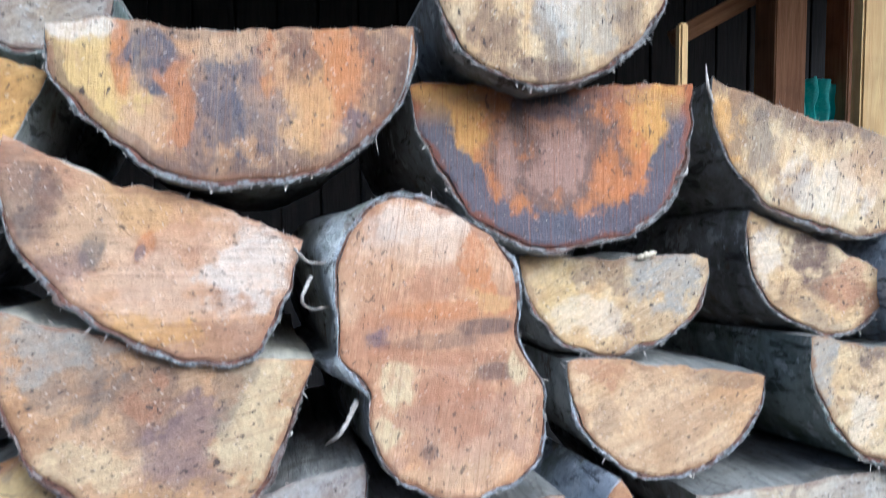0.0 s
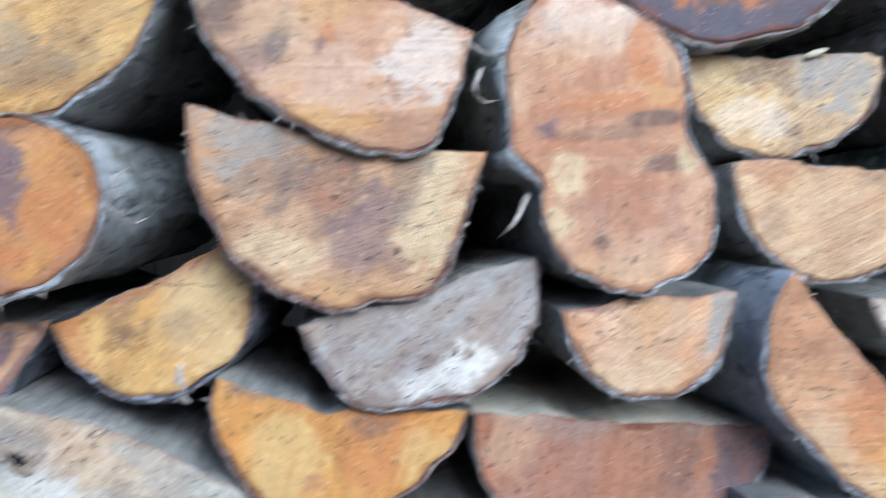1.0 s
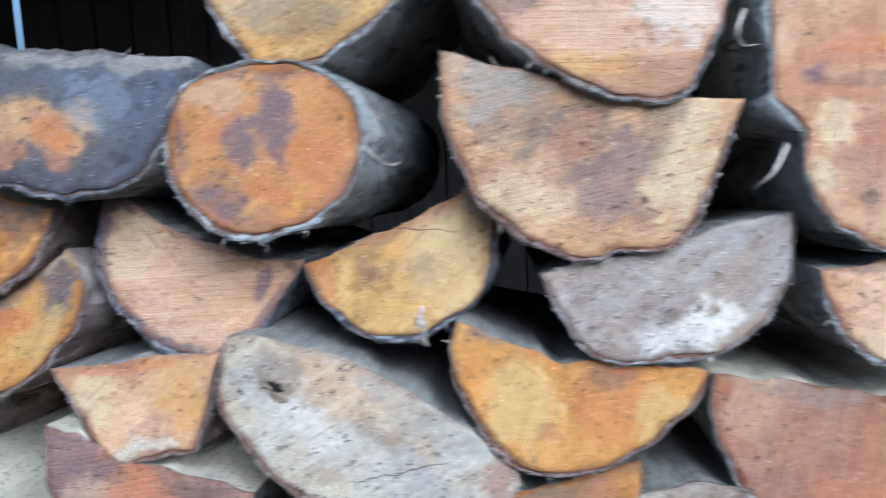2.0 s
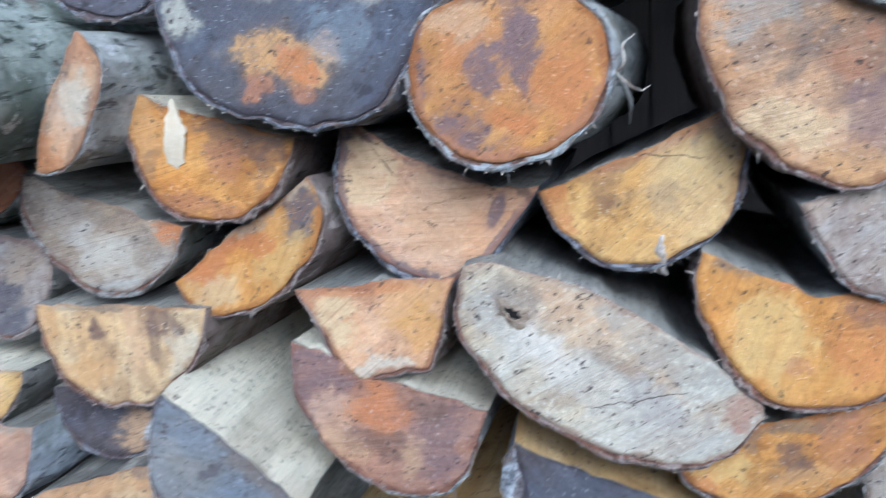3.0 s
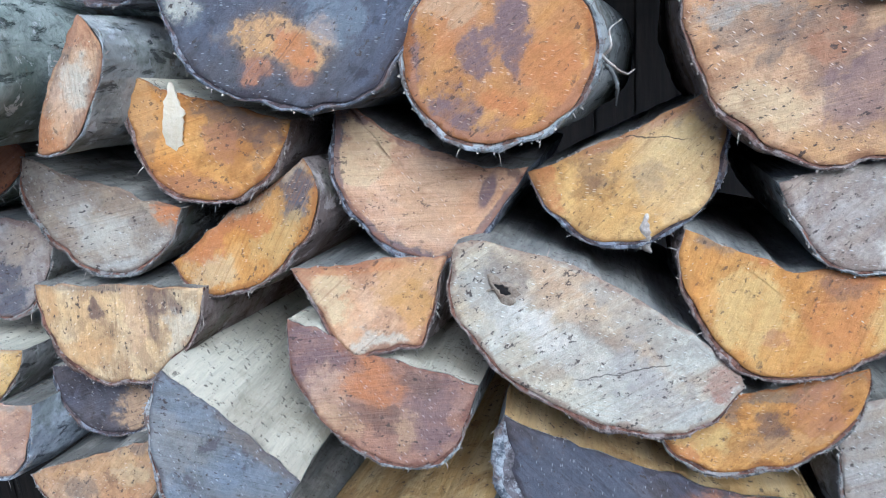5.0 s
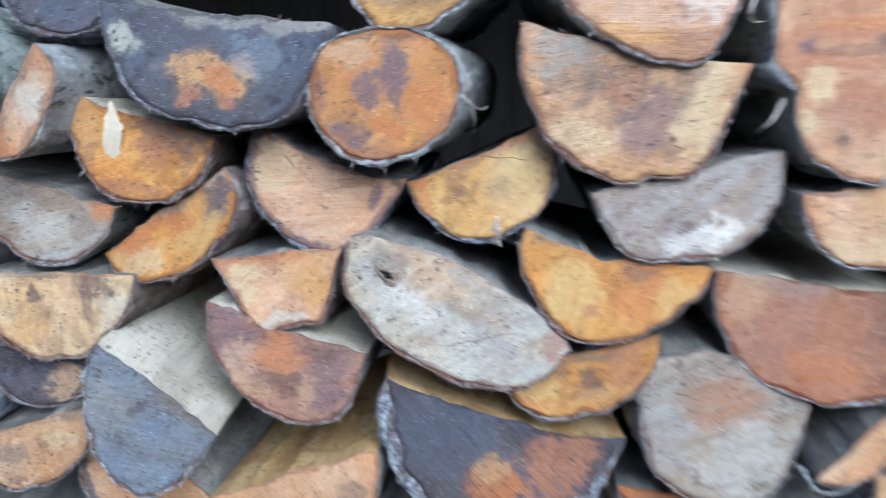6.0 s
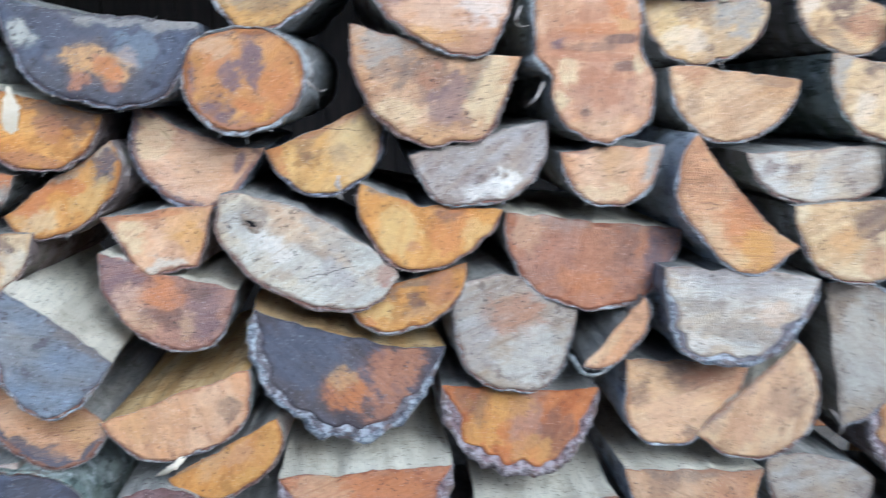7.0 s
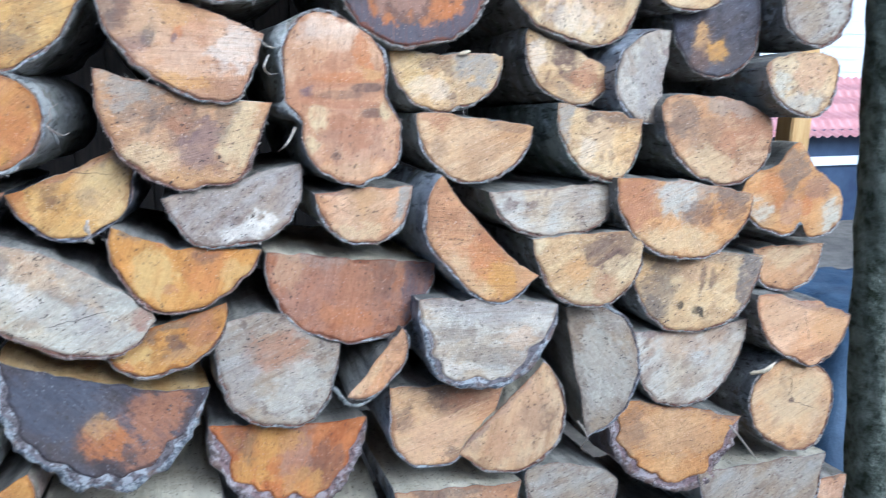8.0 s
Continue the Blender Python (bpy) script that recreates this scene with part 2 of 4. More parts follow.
def cork_rim(kind):
    """The sawn edge of the outer bark: pale, frayed and dusty."""
    m = Nodes("cork_" + kind)
    dark, light = BARK[kind]
    p = m.add("VectorMath", {0: m.coords(), 1: m.math("MULTIPLY", m.add("ObjectInfo").outputs["Random"], 5.0)}, operation="ADD").outputs[0]
    col = m.mix(m.step(m.noise(p, 110.0, 6.0, 0.74), 0.44, 0.60), tuple(v * 0.6 for v in dark), tuple(min(0.55, v * 1.15) for v in light))
    col = m.mix(m.math("MULTIPLY", m.step(m.noise(p, 32.0, 5.0, 0.66), 0.50, 0.60), 0.75), col, (0.20, 0.125, 0.09))
    return m.finish(col, 0.92, m.noise(p, 220.0, 5.0, 0.78), 0.006, 0.15)


def split_wood(state):
    """A split face: fibres run along the log, with torn ridges, dirt and crumbs."""
    m = Nodes("split_wood")
    own = m.add("ObjectInfo").outputs["Random"]
    p = m.add("VectorMath", {0: m.coords(scale=(1, 0.1, 1)), 1: m.math("MULTIPLY", own, 5.0)}, operation="ADD").outputs[0]
    fibre = m.noise(p, 190.0, 5.0, 0.65)
    wide = m.noise(p, 26.0, 5.0, 0.62, 0.3)
    a, b = {"dark": ((0.12, 0.115, 0.115), (0.20, 0.19, 0.18)), "old": ((0.19, 0.18, 0.16), (0.35, 0.32, 0.265)),
            "fresh": ((0.52, 0.46, 0.34), (0.66, 0.59, 0.44)), "honey": ((0.52, 0.32, 0.11), (0.64, 0.46, 0.22))}[state]
    bright = state in ("fresh", "honey")
    col = m.mix(m.step(wide, 0.38, 0.62), a, b)
    col = m.mix(m.math("MULTIPLY", m.step(fibre, 0.48, 0.66), 0.25 if bright else 0.5), col, tuple(v * 0.5 for v in a))
    patch = m.add("VectorMath", {0: m.coords(), 1: m.math("MULTIPLY", own, 3.0)}, operation="ADD").outputs[0]
    col = m.mix(m.math("MULTIPLY", m.step(m.noise(patch, 13.0, 6.0, 0.66), 0.52, 0.60), 0.65 if state == "honey" else 0.4 if bright else 0.55), col, tuple(v * f for v, f in zip(a, (0.66, 0.60, 0.52))))
    dust = m.noise(patch, 120.0, 6.0, 0.72)
    col = m.mix(m.math("MULTIPLY", m.step(dust, 0.585, 0.625), 0.8), col, (0.08, 0.06, 0.045))
    return m.finish(col, 0.8, m.math("ADD", m.math("ADD", fibre, m.math("MULTIPLY", wide, 1.2)), m.math("MULTIPLY", dust, 0.6)), 0.004)


def plank_wood(name, a, b, axis=2):
    m = Nodes(name)
    scale = [1.0, 1.0, 1.0]
    scale[axis] = 0.06
    p = m.add("VectorMath", {0: m.coords(scale=tuple(scale)), 1: m.math("MULTIPLY", m.add("ObjectInfo").outputs["Random"], 4.0)}, operation="ADD").outputs[0]
    grain = m.noise(p, 70.0, 5.0, 0.65, 0.6)
    col = m.mix(m.step(grain, 0.36, 0.66), a, b)
    col = m.mix(m.math("MULTIPLY", m.step(m.noise(m.coords(), 6.0, 4.0), 0.5, 0.7), 0.5), col, tuple(v * 0.5 for v in a))
    return m.finish(col, 0.75, grain, 0.002)


def speckled(name, a, b, scale, rough=0.9, height=0.004):
    m = Nodes(name)
    p = m.coords()
    n = m.noise(p, scale, 6.0, 0.65, 0.3)
    col = m.mix(m.step(n, 0.36, 0.66), a, b)
    col = m.mix(m.math("MULTIPLY", m.step(m.noise(p, scale * 0.13, 3.0), 0.45, 0.65), 0.4), col, tuple(v * 0.55 for v in a))
    return m.finish(col, rough, m.noise(p, scale * 3, 4.0, 0.7), height)


SKINS = {kind: bark_skin(kind) for kind in BARK}
RIMS = {kind: bark_rim(kind) for kind in BARK}
CORKS = {kind: cork_rim(kind) for kind in BARK}
SPLITS = {state: split_wood(state) for state in ("dark", "old", "fresh", "honey")}
DUST = speckled("sawdust", (0.50, 0.42, 0.30), (0.68, 0.60, 0.46), 70.0, 0.85, 0.001)
FIBRE = speckled("torn_fibre", (0.27, 0.215, 0.17), (0.52, 0.455, 0.385), 160.0, 0.85, 0.001)
STUD = plank_wood("stud_wood", (0.20, 0.085, 0.035), (0.34, 0.16, 0.07))
PINE = plank_wood("pine_board", (0.50, 0.30, 0.11), (0.62, 0.42, 0.18))
# near-black boards: the shade inside the shed is put into their colour
SHADE_BOARD = plank_wood("shade_board", (0.012, 0.010, 0.009), (0.026, 0.020, 0.016))
BLOCKER_BOARD = plank_wood("blocker_board", (0.10, 0.09, 0.08), (0.18, 0.165, 0.15))
KNOT = speckled("knot_wood", (0.20, 0.14, 0.095), (0.36, 0.29, 0.21), 90.0, 0.9, 0.003)
HOLE_SHADE = speckled("knot_hole", (0.006, 0.005, 0.004), (0.02, 0.015, 0.012), 60.0, 0.95, 0.001)
SOIL = speckled("trodden_soil", (0.13, 0.115, 0.095), (0.22, 0.195, 0.16), 9.0, 0.95, 0.01)
POLE_BARK = speckled("pole_bark", (0.045, 0.055, 0.035), (0.30, 0.32, 0.26), 24.0, 0.95, 0.01)
TILE = speckled("red_tile", (0.50, 0.23, 0.22), (0.62, 0.33, 0.31), 8.0, 0.5, 0.001)
BLUE_WALL = speckled("dark_blue_paint", (0.025, 0.04, 0.085), (0.05, 0.075, 0.13), 4.0, 0.6, 0.001)
TARP = speckled("blue_sheet", (0.028, 0.05, 0.09), (0.075, 0.115, 0.175), 5.0, 0.6, 0.01)
TEAL = speckled("teal_cloth", (0.06, 0.32, 0.27), (0.16, 0.48, 0.42), 20.0, 0.8, 0.004)
WHITE_WALL = speckled("white_render", (0.66, 0.70, 0.76), (0.78, 0.80, 0.83), 3.0, 0.8, 0.001)


# ---- mesh helpers ----
def part(name, bm, material, parent=None, label="", smooth=True):
    """Links a bmesh as one mesh object under a thing or a part."""
    mesh = bpy.data.meshes.new(name)
    bmesh.ops.recalc_face_normals(bm, faces=bm.faces)
    bm.to_mesh(mesh)
    bm.free()
    for mat in material if isinstance(material, (list, tuple)) else (material,):
        mesh.materials.append(mat)
    for poly in mesh.polygons:
        poly.use_smooth = smooth
    ob = new(name, mesh)
    ob.parent = parent
    if label:
        ob["label"] = label
    return ob


def box(bm, x0, x1, y0, y1, z0, z1, bevel=0.0):
    made = bmesh.ops.create_cube(bm, size=1.0)["verts"]
    bmesh.ops.scale(bm, vec=(x1 - x0, y1 - y0, z1 - z0), verts=made)
    bmesh.ops.translate(bm, vec=((x0 + x1) / 2, (y0 + y1) / 2, (z0 + z1) / 2), verts=made)
    if bevel:
        edges = list({e for v in made for e in v.link_edges})
        bmesh.ops.bevel(bm, geom=edges, offset=bevel, segments=2, affect="EDGES")
    return bm


def n3(x, y, z):
    return noise.noise(Vector((x, y, z)))


# ---- firewood ----
WORDS = {
    "cream": "pale cream", "tan": "tan", "wheat": "light tan", "peach": "fresh peach-coloured", "blush": "pinkish tan", "yellow": "yellow", "ochre": "ochre",
    "amber": "amber-orange", "rust": "rust-orange", "russet": "reddish-brown", "brown": "brown-stained", "dusk": "dull purple-brown",
    "slate": "slate-black", "steel": "blue-grey mouldy", "mould": "bluish-grey", "grey": "grey weathered", "weather": "weathered grey", "pale": "bleached grey",
    "chalk": "chalky white",
}
BARKWORDS = {"grey": "grey", "dark": "dark brown", "pale": "pale grey", "red": "thin reddish", "blue": "bluish-grey", "moss": "mossy dark",
             "violet": "thick crumbly", "slate": "slate-grey"}
LOGS = [0]


def half_outline(w, h, skew, bow, wave, square, vee, lobes, notch):
    """The rim of a split log: its split side from left to right, then the round side back. Metres, split side level at 0."""
    top, arc = [], []
    for i in range(33):
        s = -1 + 2 * i / 32
        lift = math.sqrt(max(0.0, 1 - s * s)) if bow > 0.08 else 1 - s * s
        z = bow * w * lift + wave * w * math.sin(math.pi * s)
        z -= notch * w * math.exp(-(((s + 0.15) / 0.13) ** 2))
        if lobes:
            z += lobes * w * math.exp(-(((s + 0.1) / 0.28) ** 2))
        top.append((s * w / 2, z))
    power = 0.95 - square
    for i in range(1, 56):
        a = math.pi * i / 56
        c, s = math.cos(a), math.sin(a)
        x = math.copysign(abs(c) ** power, c) * w / 2 * (1 + 0.05 * s * s) + skew * w * s ** 1.5 * 0.9
        z = -h * s ** power
        if vee:
            f = i / 56
            if f < 0.4:
                x, z = w * (0.5 - 0.22 * f / 0.4), -0.94 * h * f / 0.4
            elif f < 0.64:
                x, z = w * (0.28 - 0.46 * (f - 0.4) / 0.24), -h * (0.94 + 0.06 * (f - 0.4) / 0.24)
            else:
                x, z = w * (-0.18 - 0.32 * ((f - 0.64) / 0.36) ** 0.9), -h * (1 - ((f - 0.64) / 0.36) ** 1.2)
        if lobes:
            z += h * 0.5 * math.exp(-(((c - 0.1) / 0.12) ** 2))
        arc.append((x, z))
    return top, arc


def pair_outline(w, h, waist):
    """The rim of a forked log: two round lobes grown together, one over the other. Closed, all of it under bark."""
    arc = []
    for i in range(100):
        a = math.pi + 2 * math.pi * i / 100
        c, s = math.cos(a), math.sin(a)
        r = 0.0
        for cx, cz, cr in ((-0.15 * w, h * 0.27, w * 0.37), (-0.04 * w, h * 0.13, w * 0.49), (0.10 * w, -h * 0.205, w * 0.46)):
            b = cx * c + cz * s
            d = b * b - (cx * cx + cz * cz - cr * cr)
            if d > 0:
                r = max(r, b + math.sqrt(d))
        arc.append((r * c, r * s))
    for _ in range(waist):
        arc = [tuple((arc[k - 1][j] + 2 * arc[k][j] + arc[(k + 1) % 100][j]) / 4 for j in (0, 1)) for k in range(100)]
    return [], arc


def fibre_strip(bm, at, angle, run, wide, sag, rng):
    """A small three-sided fibre in two bent pieces, standing off the sawn end."""
    c, s = math.cos(angle), math.sin(angle)
    px, py, pz = at
    out = rng.uniform(0.0004, 0.0024)
    rows = []
    for f, thick_at in ((0.0, 1.0), (0.55, 0.8)):
        mx, my, mz = px + run * f * c, py - out * f * 1.4, pz + run * f * s + sag * f * f
        rows.append([bm.verts.new((mx - s * wide * thick_at, my, mz + c * wide * thick_at)), bm.verts.new((mx + s * wide * thick_at, my, mz - c * wide * thick_at)), bm.verts.new((mx, my + wide * thick_at, mz))])
    tip = bm.verts.new((px + run * c, py - out, pz + run * s + sag))
    for k in range(3):
        bm.faces.new((rows[0][k], rows[0][(k + 1) % 3], rows[1][(k + 1) % 3], rows[1][k]))
        bm.faces.new((rows[1][k], rows[1][(k + 1) % 3], tip))
    bm.faces.new(rows[0])


def log(x, z, y, w, h, turn, skew, tone, bark="grey", bow=0.0, wave=0.0, square=0.0, vee=0.0, lobes=0.0, notch=0.0, thick=0.005,
        rough=0, saw=30, spots=(), cracks=(), dark=0, knot=(), fork=0, split_state="old", long=0.0, band=(), yaw=0.0, group="firewood logs of the stack"):
    """One log, sawn end to the front (-y): cut_end, bark and, where it was split, split_side."""
    LOGS[0] += 1
    seed = LOGS[0]
    rng = random.Random(seed)
    long = long or rng.uniform(0.42, 0.5)
    name = "forked_log" if fork else "round_log" if bow > 0.3 and not lobes else "split_log"
    words = {"forked_log": "forked firewood log", "round_log": "round firewood log", "split_log": "split firewood log"}[name]
    log_thing = new(name)
    log_thing.empty_display_size = 0.05
    tagged(log_thing, f"{words} with {WORDS[tone]} cut end and {BARKWORDS[bark]} bark", "firewood", group)
    log_thing.matrix_world = pose(x, y, z, -5.0 + rng.uniform(-1.5, 1.5), -turn, rng.uniform(-2.0, 2.0) + yaw)
    if not fork and bow < 0.1 and rng.random() < 0.7:
        spots = [(rng.uniform(-0.2, 0.2), 0.02, rng.uniform(0.3, 0.5), rng.uniform(0.07, 0.13), rng.choice(["grime", "dusk", "weather"]), 0.65), *spots]
    top, arc = pair_outline(w, h, fork) if fork else half_outline(w, h, skew, bow, wave, square, vee, lobes, notch)
    closed = fork > 0 or name == "round_log"
    if closed:
        top, arc = [], top + arc
    o = rng.uniform(0, 50)
    size = (w + h) / 2

    def uneven(px, pz, k):
        a = 0.042 * size * n3(px * 13 + o, k * 2.0, pz * 13) + 0.020 * size * n3(px * 45, k * 6.0 + o, pz * 45)
        return a

    whole = top + arc
    cx, cz = sum(q[0] for q in whole) / len(whole), sum(q[1] for q in whole) / len(whole)

    def shifted(q, k, out):
        px, pz = q
        d = math.hypot(px - cx, pz - cz) or 1e-6
        f = 1 + (uneven(px, pz, k) + out) / d
        return cx + (px - cx) * f, cz + (pz - cz) * f

    steps = [0.0, 0.004, 0.02, 0.06, 0.13, 0.22, 0.34, long]
    # wood rim: under the bark on the round side
    inner = []
    top = [(px, pz + 0.0022 * n3(px * 90 + o, 4.4, 0.0) + 0.0035 * n3(px * 28 + o, 8.1, 0.0)) for px, pz in top]
    for q in top:
        inner.append(shifted(q, 0, 0.0))
    for i, q in enumerate(arc):
        edge = 1.0 if closed else min(1.0, (18 if rough else 6) * min(i + 1, len(arc) - i) / len(arc))
        inner.append(shifted(q, 0, -thick * edge * max(0.15, 1 + 0.9 * n3(q[0] * 26, o, q[1] * 26))))
    count, split = len(inner), len(top)
    # the sawn end
    bm = bmesh.new()
    depth = bm.verts.layers.float.new("rim")
    rings = []
    for ring, f in enumerate((1.0, 0.985, 0.93, 0.8, 0.6, 0.38, 0.17)):
        row = []
        for px, pz in inner:
            qx, qz = cx + (px - cx) * f, cz + (pz - cz) * f
            lift = 0.0022 * n3(qx * 22 + o, 3.3, qz * 22) + 0.0009 * n3(qx * 120, o, qz * 120)
            row.append(bm.verts.new((qx, lift + (0.0012 if ring == 0 else 0.0), qz)))
            row[-1][depth] = (1 - f) * math.hypot(px - cx, pz - cz)
        rings.append(row)
    for a, b in zip(rings, rings[1:]):
        for k in range(count):
            bm.faces.new((a[k], a[(k + 1) % count], b[(k + 1) % count], b[k]))
    middle = bm.verts.new((cx, 0.0, cz))
    middle[depth] = 0.1
    for k in range(count):
        bm.faces.new((rings[-1][k], rings[-1][(k + 1) % count], middle))
    part("cut_end", bm, cut_wood(tone, w, h, spots, saw, seed, cracks, band), log_thing, f"{WORDS[tone]} sawn end")
    # the split side, with the far end
    bm = bmesh.new()
    if split:
        rows = []
        for k, s in enumerate(steps):
            row = []
            for j, q in enumerate(top):
                px, pz = shifted(q, s * 3 if k else 0, 0.0)
                mid = 1 - (2 * j / (split - 1) - 1) ** 2
                ridge = 0.006 * n3(q[0] * 45 + o, s * 3.0, 1.7) * mid * min(1.0, k * 0.5)
                row.append(bm.verts.new((px, s + 0.0025 * (k == 0), pz + ridge)))
            rows.append(row)
        for a, b in zip(rows, rows[1:]):
            for k in range(split - 1):
                bm.faces.new((a[k], b[k], b[k + 1], a[k + 1]))
        part("split_side", bm, SPLITS["dark" if dark else split_state], log_thing, {"dark": "blackened split side", "old": "greyed split side", "fresh": "pale freshly split side", "honey": "honey-coloured split side"}["dark" if dark else split_state])
        bm = bmesh.new()
    # the bark: outer skin, sawn rim and the closed far end
    ring_of = arc if closed else [top[-1]] + arc + [top[0]]
    inner_of = inner if closed else [inner[split - 1]] + inner[split:] + [inner[0]]
    rag = 0.0082 if rough else 0.0030
    rows = [[bm.verts.new((px, 0.003, pz)) for px, pz in inner_of]]
    for k, s in enumerate(steps):
        row = []
        for j, q in enumerate(ring_of):
            tip = 1.0 if closed else min(1.0, (16 if rough else 5) * min(j, len(ring_of) - 1 - j) / len(ring_of))
            grit = rag * (0.6 * n3(q[0] * 170 + o, s * 40, q[1] * 170) + 1.1 * n3(q[0] * 38, s * 9 + o, q[1] * 38) + 0.5 * abs(n3(q[0] * 85 + 3, s * 20, q[1] * 85))) * tip
            knob = 0.010 * max(0.0, n3(q[0] * 11 + o, s * 7, q[1] * 11) - 0.25) * tip * min(1.0, k * 0.4)
            if fork:
                round_at = math.atan2(q[1], q[0])
                knob += 0.020 * (math.exp(-(((round_at - 2.35) / 0.3) ** 2)) + math.exp(-(((abs(round_at) - 3.0) / 0.22) ** 2)) * (round_at < 0)) * min(1.0, k * 0.45)
            px, pz = shifted(q, s * 3 if k else 0, grit + knob)
            lip = 0.0 if k else 0.004 * n3(q[0] * 80, o + 9, q[1] * 80) * (2.0 if rough else 0.6)
            row.append(bm.verts.new((px, s + lip, pz)))
        rows.append(row)
    n = len(ring_of)
    edge_row = rows[1]
    rows.insert(1, [bm.verts.new(i.co.lerp(o_v.co, 0.5 + 0.25 * n3(i.co.x * 70, o, i.co.z * 70)) + Vector((0, -0.0012, 0))) for i, o_v in zip(rows[0], rows[1])])
    for r, (a, b) in enumerate(zip(rows, rows[1:])):
        for k in range(n if closed else n - 1):
            face = bm.faces.new((a[k], a[(k + 1) % n], b[(k + 1) % n], b[k]))
            face.material_index = 1 if r == 0 else 2 if r == 1 else 0
    last = rows[-1]
    far = bm.verts.new((cx, long, cz))
    for k in range(n if closed else n - 1):
        bm.faces.new((last[k], last[(k + 1) % n], far))
    if not closed:
        bm.faces.new((last[-1], last[0], far))
    edge_row = [v.co.copy() for v in edge_row]
    part("bark", bm, (SKINS[bark], RIMS[bark], CORKS[bark]), log_thing, f"{BARKWORDS[bark]} bark")
    if knot:
        # a bark-ringed branch stub with a hole
        bm = bmesh.new()
        kx, kz, kr = knot[0] * w, knot[1] * h, knot[2]
        rows = []
        for r, dy in ((2.2, 0.0), (1.5, -0.0022), (1.1, -0.003), (0.85, -0.0018), (0.6, 0.001)):
            rows.append([bm.verts.new((kx + kr * r * (1.2 + 0.9 * n3(k_c * 1.6, k_s * 1.6, o + r)) * k_c, dy, kz + kr * r * (0.75 + 0.7 * n3(k_c * 1.6, k_s * 1.6, o + 3 + r)) * k_s)) for k_c, k_s in [(math.cos(k * math.pi / 14), math.sin(k * math.pi / 14)) for k in range(28)]])
        for a, b in zip(rows, rows[1:]):
            for k in range(28):
                bm.faces.new((a[k], a[(k + 1) % 28], b[(k + 1) % 28], b[k]))
        rims_at = [(v.co.x, v.co.z) for v in rows[3]]
        part("knot", bm, KNOT, log_thing, "brown torn knot with a hole")
        # flat near-black disc: the hole's inner shade as colour, without depth
        bm = bmesh.new()
        bm.faces.new([bm.verts.new((vx, -0.0019, vz)) for vx, vz in rims_at])
        part("knot_hole", bm, HOLE_SHADE, log_thing, "flat black disc for the shade in the knot's hole")
    # torn fibres and bark crumbs left by the saw along the rim
    outer = [(v.x, v.z) for v in edge_row] + inner[:split]
    bm = bmesh.new()
    for _ in range(int(900 * size) + 30):
        j, f = rng.randrange(len(outer) - 1), rng.random()
        px, pz = (outer[j][i] + (outer[j + 1][i] - outer[j][i]) * f + rng.uniform(-0.001, 0.001) for i in (0, 1))
        a = math.atan2(pz - cz, px - cx) + rng.gauss(0, 0.9)
        run = rng.uniform(0.0005, 0.0022) * (2.4 if rng.random() < 0.06 else 1.0)
        wide = rng.uniform(0.00015, 0.0005) if rng.random() < 0.7 else rng.uniform(0.0006, 0.0014)
        sag = rng.uniform(-0.6, 0.3) * run
        fibre_strip(bm, (px, 0.0015, pz), a, run, wide, sag, rng)
    for _ in range(rng.randrange(3, 8)):
        px, pz = outer[rng.randrange(len(outer))]
        fibre_strip(bm, (px, 0.002, pz), math.atan2(pz - cz, px - cx) + rng.gauss(0, 0.8), rng.uniform(0.004, 0.010), rng.uniform(0.0003, 0.0008), rng.uniform(-0.008, 0.002), rng)
    tagged(part("fibre_fringe", bm, FIBRE, log_thing, "torn fibres at the rim", smooth=False), kind="stuff")
    # sawdust and crumbs clinging to the sawn end
    bm = bmesh.new()
    for _ in range(int(rng.choice((20, 80, 320)) * size)):
        f = math.sqrt(rng.random()) * 0.97
        px, pz = inner[rng.randrange(count)]
        fibre_strip(bm, (cx + (px - cx) * f, 0.0004, cz + (pz - cz) * f), rng.uniform(0, 6.3), rng.uniform(0.0005, 0.0012) * rng.choice((1, 1, 1, 2.2)), rng.uniform(0.00015, 0.0005), 0.0, rng)
    tagged(part("sawdust", bm, DUST, log_thing, "pale sawdust crumbs", smooth=False), kind="stuff")
    return log_thing


# ---- ground and shed ----
bm = bmesh.new()
bmesh.ops.create_grid(bm, x_segments=120, y_segments=120, size=1.0)
for v in bm.verts:
    px, py = math.copysign(abs(v.co.x) ** 3, v.co.x) * 400, math.copysign(abs(v.co.y) ** 3, v.co.y) * 400
    near = max(0.0, 1 - math.hypot(px, py) / 30)
    v.co = (px, py, 0.02 * n3(px * 1.3, py * 1.3, 0.0) * near - 0.01)
tagged(part("ground", bm, SOIL), "trodden bare soil yard", "ground", kind="structure")


def board_wall(name, label, length, height, at, material):
    """A wall of upright boards with narrow gaps, thick 25 mm, backed so that no light passes."""
    base = new(name)
    tagged(base, label, "wall", kind="structure")
    base.matrix_world = at
    bm = box(bmesh.new(), 0, length, 0.03, 0.06, 0, height)
    part("backing", bm, material, base, smooth=False)
    mesh = None
    for k in range(int(length / 0.16)):
        if mesh is None:
            first = part("plank", box(bmesh.new(), 0.004, 0.154, 0, 0.025, 0, height, 0.003), material, base, smooth=False)
            mesh = first.data
        else:
            ob = new("plank", mesh)
            ob.parent = base
            ob.location = (k * 0.16, 0.003 * ((k * 7) % 3), 0)
    return base


